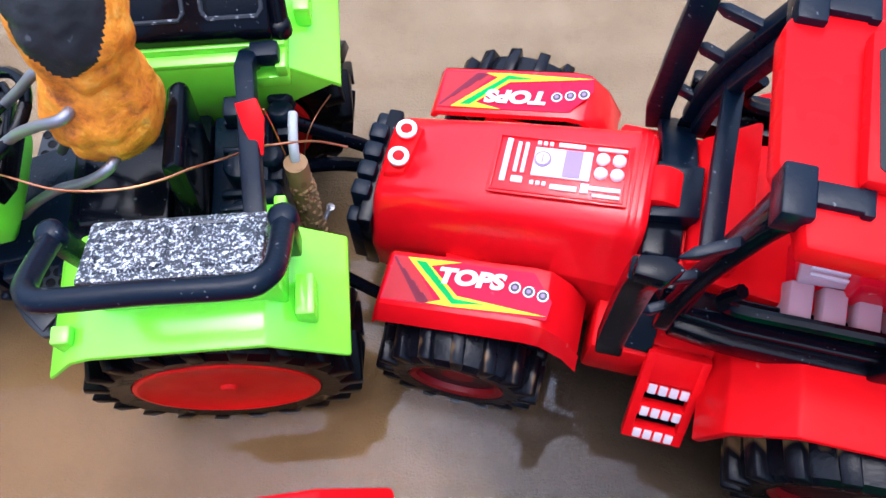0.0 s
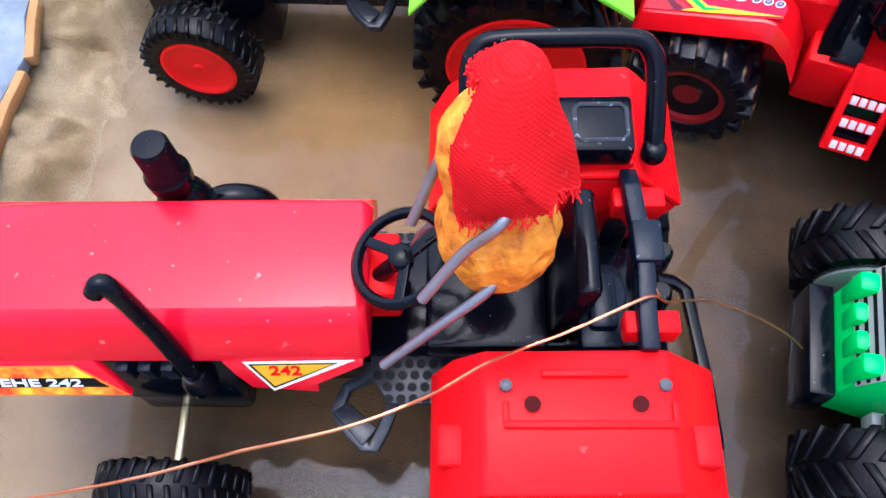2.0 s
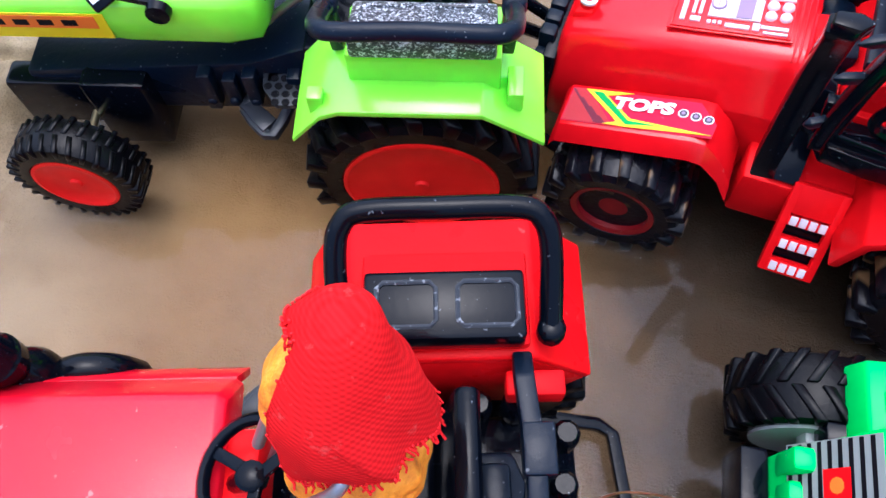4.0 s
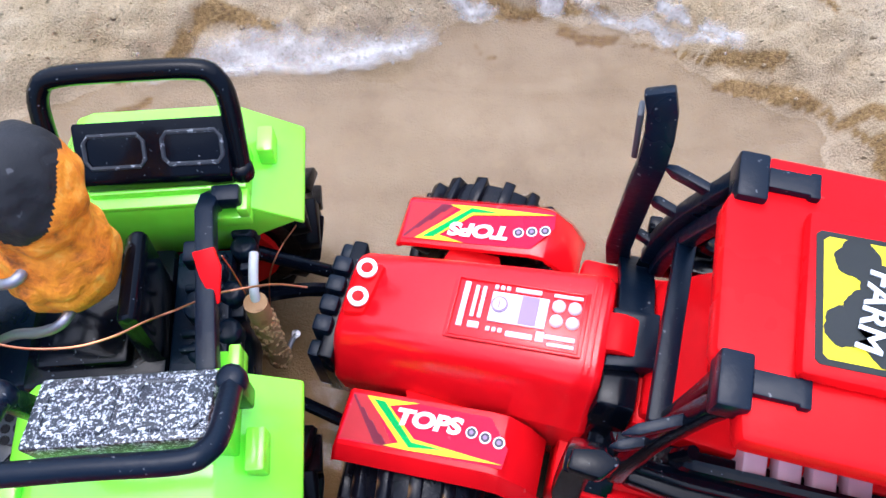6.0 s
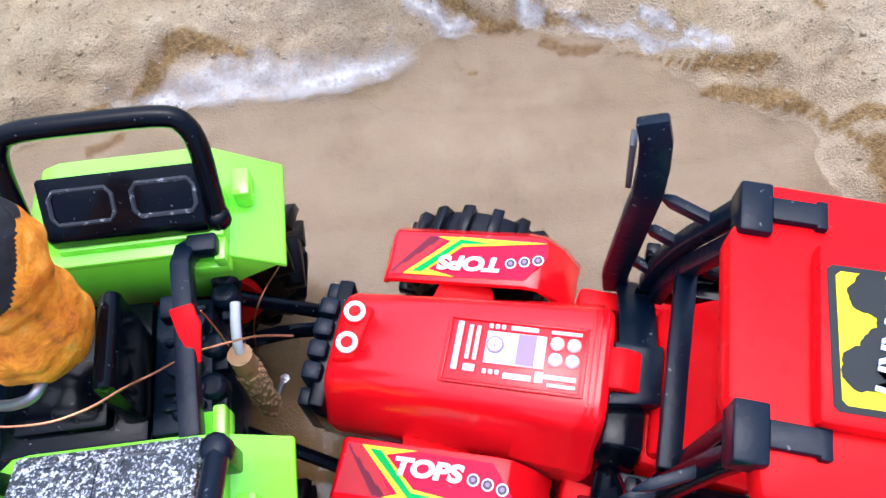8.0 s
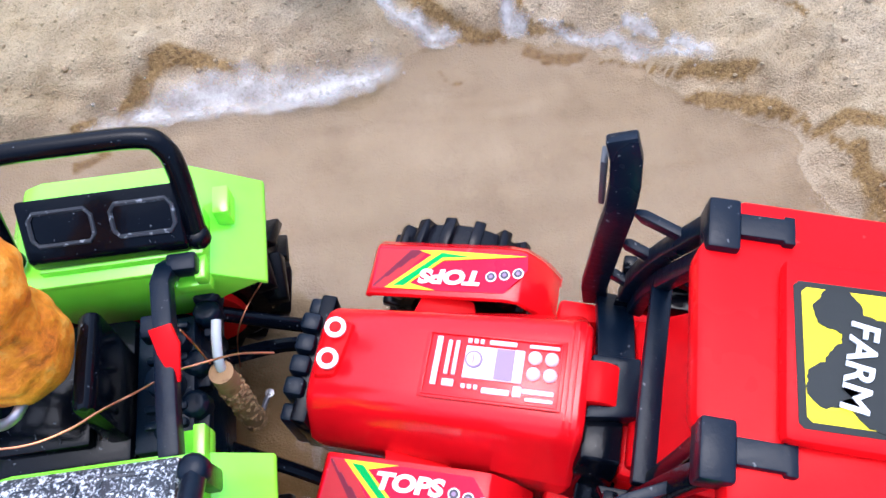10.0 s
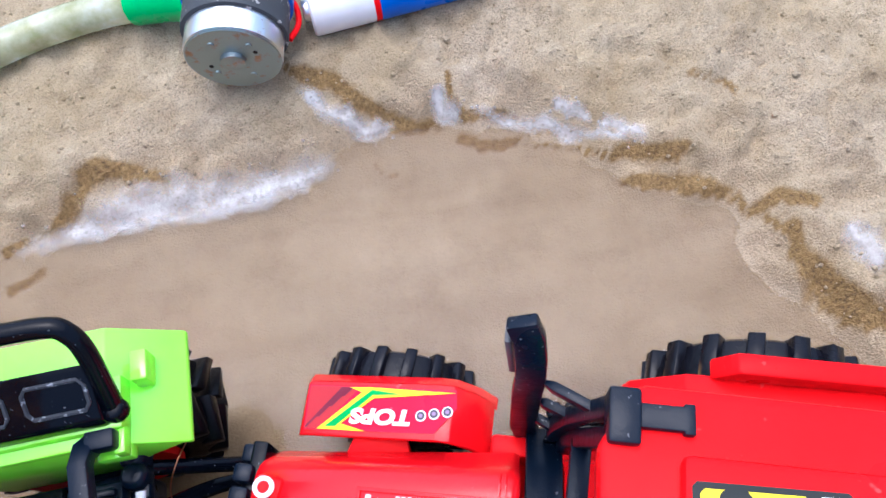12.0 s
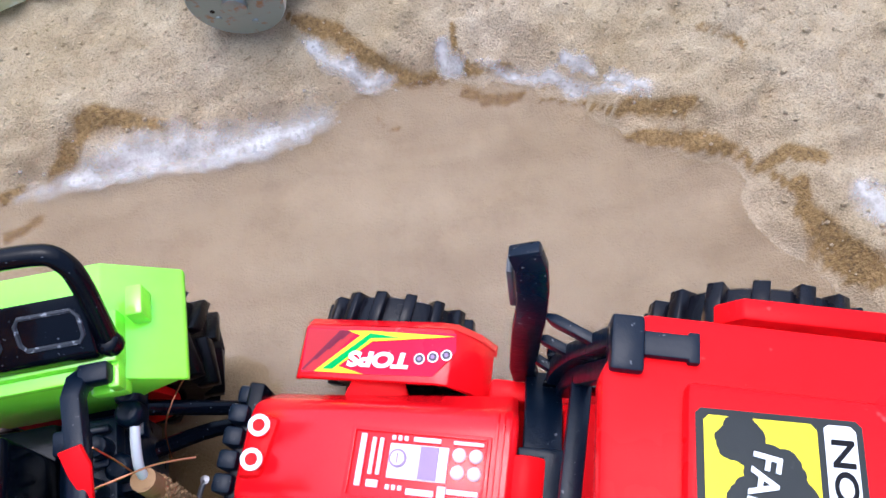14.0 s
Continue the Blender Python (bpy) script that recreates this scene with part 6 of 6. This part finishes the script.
peanut("peanut_doll", (-49.0, 73.6, 52.0), (-46.0, 79.4, 87.4), 8.2, "brown peanut doll with black painted hair and wire limbs", (0.70, -0.08, (0.1, -1.0, 0)), [
    [(-48.6, 71.5, 68.2), (-50.0, 67.6, 68.8), (-55, 68.2, 66), (-60.5, 69.6, 61.5), (-65, 69.5, 58), (-69, 69.3, 56)],
    [(-53, 78, 68), (-57.2, 77.5, 66), (-61.5, 77.1, 62), (-66.3, 77.2, 57.5)],
    [(-46.2, 69.5, 57.5), (-47.4, 65.4, 58), (-52.5, 65.4, 54), (-60, 67.2, 48), (-67, 68, 41.5), (-71.5, 67.8, 37)],
    [(-52, 76, 52), (-58, 78, 50), (-64, 78, 42)]], 3.0)
DOLL_BASE, DOLL_TOP, DOLL_R = (-33.6, -25.5, 52), (-35.2, -18.5, 89), 9.0
peanut("peanut_doll", DOLL_BASE, DOLL_TOP, DOLL_R, "brown peanut doll with wire limbs in the tractor seat", (2.0, 0.0, (1, 0, 0)), [
    [(-32.5, -26, 78), (-33.2, -30.5, 77.5), (-38.2, -32.5, 71), (-43.8, -37, 63)],
    [(-40, -20, 77), (-42.5, -18, 75), (-47.5, -24, 62)],
    [(-33.0, -28, 62), (-34, -33, 61), (-41.6, -37.6, 54), (-50.5, -42.4, 45)],
    [(-40, -22, 60), (-46, -21, 54), (-50, -24, 44)]], 8.0)


def cloth_cap():
    """A scrap of knitted cloth pulled over the doll's head, with a peak and a frayed hem."""
    bm = bmesh.new()
    base, top, r = Vector(DOLL_BASE), Vector(DOLL_TOP), DOLL_R
    d = (top - base).normalized()
    L = (top - base).length
    u = (Vector((1, 0, 0)) - d * d.x).normalized()
    v = d.cross(u)
    S, N = 120, 30
    rings = []
    for i in range(N + 1):
        ring = []
        for j in range(S):
            a = 2 * math.pi * j / S
            edge = min(1.0, max(0.0, (1.3 - abs(a - 2.95)) / 0.4))
            face = edge * edge * (3 - 2 * edge)
            notch = math.exp(-((a - 5.75) / 0.4) ** 2)
            hem = 0.58 + 0.43 * face + 0.08 * math.exp(-((a - 5.1) / 0.5) ** 2) + 0.1 * notch + 0.02 * noise.noise((j * 0.7, 3, 1))
            k = 1.06 + (hem - 1.06) * (i / N)
            ends = max(0.0, 1 - abs(2 * min(k, 1.06) / 1.06 - 1) ** 3.0) ** 0.5
            w = (r + 1.25) * ends * (1.0 - 0.06 * math.exp(-((k - 0.6) / 0.12) ** 2)) + 0.05
            flare = 2.2 * math.exp(-(min(a, 2 * math.pi - a) / 0.45) ** 2) * (i / N) ** 2
            crease = (a - 5.15 + 2.2 * (k - 0.8)) / 0.3
            flap = 1.5 * math.exp(-crease * crease) * (0.35 if crease < 0 else 1.0) * min(1.0, max(0.0, (0.98 - k) * 8))
            fold = flare + flap + 0.3 * math.sin(4 * a + 9 * k) + 1.1 * noise.noise((math.cos(a) * 1.8, math.sin(a) * 1.8, k * 6))
            peak = 4.2 * math.exp(-((k - 1.06) / 0.085) ** 2)
            ring.append(base + d * (L * k + peak * 0.8) + (u * math.cos(a) + v * math.sin(a)) * (w + fold * ends * (0.25 + 0.75 * i / N)) + Vector((0.45, 0.5, 0)) * peak)
        rings.append([bm.verts.new(p) for p in ring])
    for p, q in zip(rings, rings[1:]):
        for j in range(S):
            bm.faces.new((p[j], p[(j + 1) % S], q[(j + 1) % S], q[j]))
    bm.faces.new(rings[0])
    bmesh.ops.solidify(bm, geom=bm.faces[:], thickness=0.5)
    rnd = random.Random(2)
    hem_points = [v.co.copy() for v in rings[-1]]
    cap = lone("cloth_cap", bm, CLOTH, "red knitted cloth cap with a frayed hem, on the peanut doll", "cap", 0, 70)
    bm = bmesh.new()
    for j in range(0, S):
        p = hem_points[j]
        e = p - d * rnd.uniform(0.8, 2.6) + Vector((rnd.uniform(-0.8, 0.8), rnd.uniform(-0.8, 0.8), 0))
        tube(bm, [p + d * 0.5, (p + e) / 2 + Vector((rnd.uniform(-0.4, 0.4), 0, 0)), e], 0.17, 4, 0)
    return tagged(part("frayed_thread", bm, CLOTH, cap, "frayed red threads"), "frayed red threads", "", "", "stuff")


cloth_cap()


# ---- things on the bank ----
def motor():
    t = thing("electric_motor", -10.2, 189.5, 28, -4, "small electric motor with a grey steel face, sunk in sand", "motor")
    t.matrix_world = pose(-0.0102, 0.1895, 0.0275, 4, 6, -5)
    bm = bmesh.new()
    lathe(bm, [(0, 0), (11.2, 0), (12.0, 0.5), (12.2, 1.2), (12.2, 6.5)], (0, 0, 0), "y", 48)
    part("end_bell", bm, ZINC, t, "bright steel band")
    bm = bmesh.new()
    lathe(bm, [(11.9, -0.1), (11.6, -0.35), (3.6, -0.35), (3.4, -0.3), (0, -0.3)], (0, 0, 0), "y", 48)
    f = part("face_plate", bm, STEEL, t, "grey steel face with rust spots")
    bm = bmesh.new()
    lathe(bm, [(3.2, -0.3), (3.0, -1.5), (2.2, -1.8), (0, -1.8)], (0, 0, 0), "y", 24)
    part("bearing_boss", bm, STEEL, f)
    for a in (0.9, 2.2, 4.0, 5.3):
        bm = bmesh.new()
        lathe(bm, [(0.9, -0.3), (0.8, -0.7), (0, -0.7)], (7.4 * math.cos(a), 0, 7.4 * math.sin(a)), "y", 12)
        part("rivet", bm, STEEL, f)
    # dark discs on the face plate, coloured like the shade in two holes
    for a in (0.5, 3.6):
        bm = bmesh.new()
        lathe(bm, [(0.6, -0.34), (0.6, -0.45), (0, -0.45)], (6.6 * math.cos(a), 0, 6.6 * math.sin(a)), "y", 10)
        part("hole", bm, INK, f)
    bm = bmesh.new()
    lathe(bm, [(12.3, 6.3), (13.2, 6.6), (13.3, 7.2), (13.2, 30), (12, 31), (0, 31)], (0, 0, 0), "y", 48)
    part("housing", bm, SPOTTED, t, "dark rubbery sleeve caked with dried sand")
    bm = bmesh.new()
    lathe(bm, [(13.3, 16), (14.1, 16.4), (14.2, 24), (13.3, 24.5)], (0, 0, 0), "y", 40)
    part("tape", bm, BLUE, t, "strip of blue tape")
    return t


SPOTTED = plastic("sand-caked dark sleeve", (0.05, 0.055, 0.06), 0.6, 1.2, (0.6, 0.58, 0.54), 0.3, 300, 0.6)
GREENTAPE = plastic("green tape", (0.0, 0.42, 0.1), 0.3, 0.4, (0.3, 0.6, 0.3))
motor()

b = thing("battery", 8.0, 209.5, 19.5, 9, "white, red and blue cylindrical battery lying on the sand", "battery")
for nm, mat, prof in (("sleeve_end", WHITE, [(0, 0), (6.6, 0), (7.2, 0.6), (7.2, 17)]), ("band", RED, [(7.22, 17), (7.22, 18.6)]), ("sleeve", BLUE, [(7.2, 18.6), (7.2, 48.6), (6.6, 49.2), (0, 49.2)]), ("terminal", ZINC, [(0, -1.6), (2.7, -1.6), (2.9, -1.2), (2.9, 0.1)])):
    bm = bmesh.new()
    lathe(bm, prof, (0, 0, 0), "x", 32)
    p = part(nm, bm, mat, b)
    if nm == "sleeve_end":
        for k, (a, w, h) in enumerate(((0.0, 5.5, 1.4), (0.25, 6.5, 0.5), (-0.22, 5.0, 0.5))):
            bm = bmesh.new()
            ang = radians(-125) + a
            m = M3((7.5, 7.22 * math.cos(ang), 7.22 * math.sin(ang)), (1, 0, 0), (0, -math.sin(ang), math.cos(ang)))
            decal(bm, m, rect(-w / 2, w / 2, -h / 2, h / 2), 0.08)
            part("print_bar", bm, DIAL, p)

bm = bmesh.new()
tube(bm, [(-175, 120, 14), (-140, 165, 18), (-110, 190, 19.5), (-78, 208, 20), (-55, 216, 20.5), (-36, 217, 22), (-22, 213, 25)], 4.6, 16, 8)
lone("hose", bm, HOSE, "cloudy greenish plastic hose running over the sand", "hose", 0, 60)
bm = bmesh.new()
tube(bm, [(-38, 217, 22), (-30, 215, 24), (-22, 212, 26), (-17, 208, 27)], 5.6, 14, 5)
lone("tape_wrap", bm, GREENTAPE, "green tape wound round the end of the hose", "tape", 0, 60)
bm = bmesh.new()
tube(bm, [(0, 214, 26), (5, 208, 24), (5.5, 203, 22), (3, 198, 22)], 0.8, 8, 5)
lone("lead_wire", bm, RED, "short red insulated wire beside the motor", "wire", 0, 60)

# slate offcut leaning on the left bank
bm = bmesh.new()
slab(bm, [(-164, 53), (-163, 46), (-158, 34), (-159, 20), (-157, 2), (-162, -12), (-240, -20), (-236, 58), (-190, 55)], "z", 13, 17)
s = lone("slate_slab", bm, SLATE, "blue-grey slate slab with a rusty broken edge", "slab", 0.6)
bm = bmesh.new()
bar(bm, [(-162.5, 52, 15.5), (-160.5, 44, 15.5), (-156.8, 33, 15.5)], 2.6, 3.6)
bar(bm, [(-157.2, 29, 15.5), (-157.5, 18, 15.5), (-156, 2, 15.5), (-160, -12, 15.5)], 2.6, 3.6)
part("broken_edge", bm, RUST, s, "rusty orange edge", 0.6)

# rusted tube with a pin, stuck behind the lime tractor
t = thing("tube_with_pin", -22.7, 74, 15.5, 0, "yellowed plastic tube crusted with sand holding a bent steel pin", "tube")
bm = bmesh.new()
tube(bm, [(0.2, -0.2, 0), (0.1, 0.9, 12), (0.1, 2.1, 25)], 2.2, 14, 4)
sl = part("sleeve", bm, STRAW, t)
bm = bmesh.new()
rnd = random.Random(4)
for _ in range(260):
    k, a = rnd.uniform(0, 0.8), rnd.uniform(0, 6.28)
    c = Vector((0.2, -0.2 + 2.3 * k, 25 * k)) + 2.1 * Vector((math.cos(a), math.sin(a), -0.1 * math.sin(a)))
    bmesh.ops.create_icosphere(bm, subdivisions=1, radius=rnd.uniform(0.2, 0.6), matrix=Matrix.Translation(c))
tagged(part("crust", bm, STRAW, sl, "brown crust of dried mud"), "brown crust of dried mud", "", "", "stuff")
bm = bmesh.new()
tube(bm, [(0.1, 1.9, 21), (0.0, 3.4, 26), (-0.15, 7.0, 28.0), (-0.3, 10.3, 28.4)], 0.9, 10, 5)
part("pin", bm, GREY, t, "dull grey steel pin")
bm = bmesh.new()
tube(bm, [(0.8, 1.0, -1.5), (2.0, 3.8, -0.2), (2.9, 5.2, 0.4)], 0.55, 8, 0)
lathe(bm, [(0.9, 0.2), (0.95, 0.6), (0, 0.8)], (2.9, 5.2, 0), "z", 10)
part("nail", bm, WIRE, t, "small bright nail")

for nm, pts, r, lab in (
    ("copper_strand", [(-80, 69.5, 52.8), (-66, 65.6, 57), (-54, 61.0, 60), (-44.5, 60.3, 61), (-38.6, 62.3, 60), (-34.8, 66.1, 57), (-30.8, 69.8, 53.6), (-27.1, 73.1, 51), (-22.7, 75.2, 48.8), (-18.2, 77.2, 46), (-13.2, 78.4, 42)], 0.2, "thin bare copper wire stretched over the lime tractor"),
    ("copper_strand", [(-125, -76, 34), (-105.8, -71, 40), (-85, -65.5, 46), (-69.6, -60.3, 50), (-53.2, -55.3, 54), (-41.3, -48.9, 54.5), (-32.6, -42.4, 54.6), (-21.8, -36.5, 55), (-15.2, -32.8, 56), (-9, -28.7, 55), (-5.3, -27.2, 50)], 0.3, "bare copper wire stretched over the red tractor"),
    ("copper_strand", [(-8.5, -24, 53), (-7.1, -26.8, 52), (-4.4, -26.3, 48), (-1.4, -24.4, 45), (5.2, -21, 38), (14.1, -20.1, 32), (21.9, -20.9, 27), (26.5, -22, 23)], 0.2, "twisted copper wire tied to the mint tractor"),
    ("copper_strand", [(-26, 79.6, 52.5), (-25.2, 78.8, 47), (-24.4, 77.6, 41)], 0.16, "short thin copper wire ending at the tube"),
    ("copper_strand", [(-18.6, 97.4, 30.5), (-21.4, 91.6, 31), (-23.6, 87.2, 28), (-24.4, 83, 22)], 0.16, "thin copper wire behind the lime mudguard")):
    bm = bmesh.new()
    tube(bm, pts, r, 6, 8)
    tagged(lone(nm, bm, COPPER, lab, "wire", 0, 60), lab, "wire", "copper wires over the toys")

# loose grit on the bank
rnd = random.Random(11)
bm = bmesh.new()
for _ in range(3600):
    x, y = rnd.uniform(-150, 175), rnd.uniform(95, 235)
    g = float(shore_gap(np.array([x]), np.array([y]))[0])
    if g < 3 or g > 70:
        continue
    z = ground_at(x, y)
    clod = rnd.uniform(0.7, 1.5) if rnd.random() < (0.02 if x > 20 else 0.006) else rnd.uniform(0.2, 0.55) * rnd.uniform(0.6, 1.6)
    bmesh.ops.create_icosphere(bm, subdivisions=1, radius=clod, matrix=Matrix.Translation((x, y, z + 0.1)) @ Matrix.Diagonal((1, rnd.uniform(0.6, 1), rnd.uniform(0.5, 0.9), 1)))
lone("grit", bm, SAND, "loose coarse sand grains on the bank", "sand", 0, 60, "stuff")
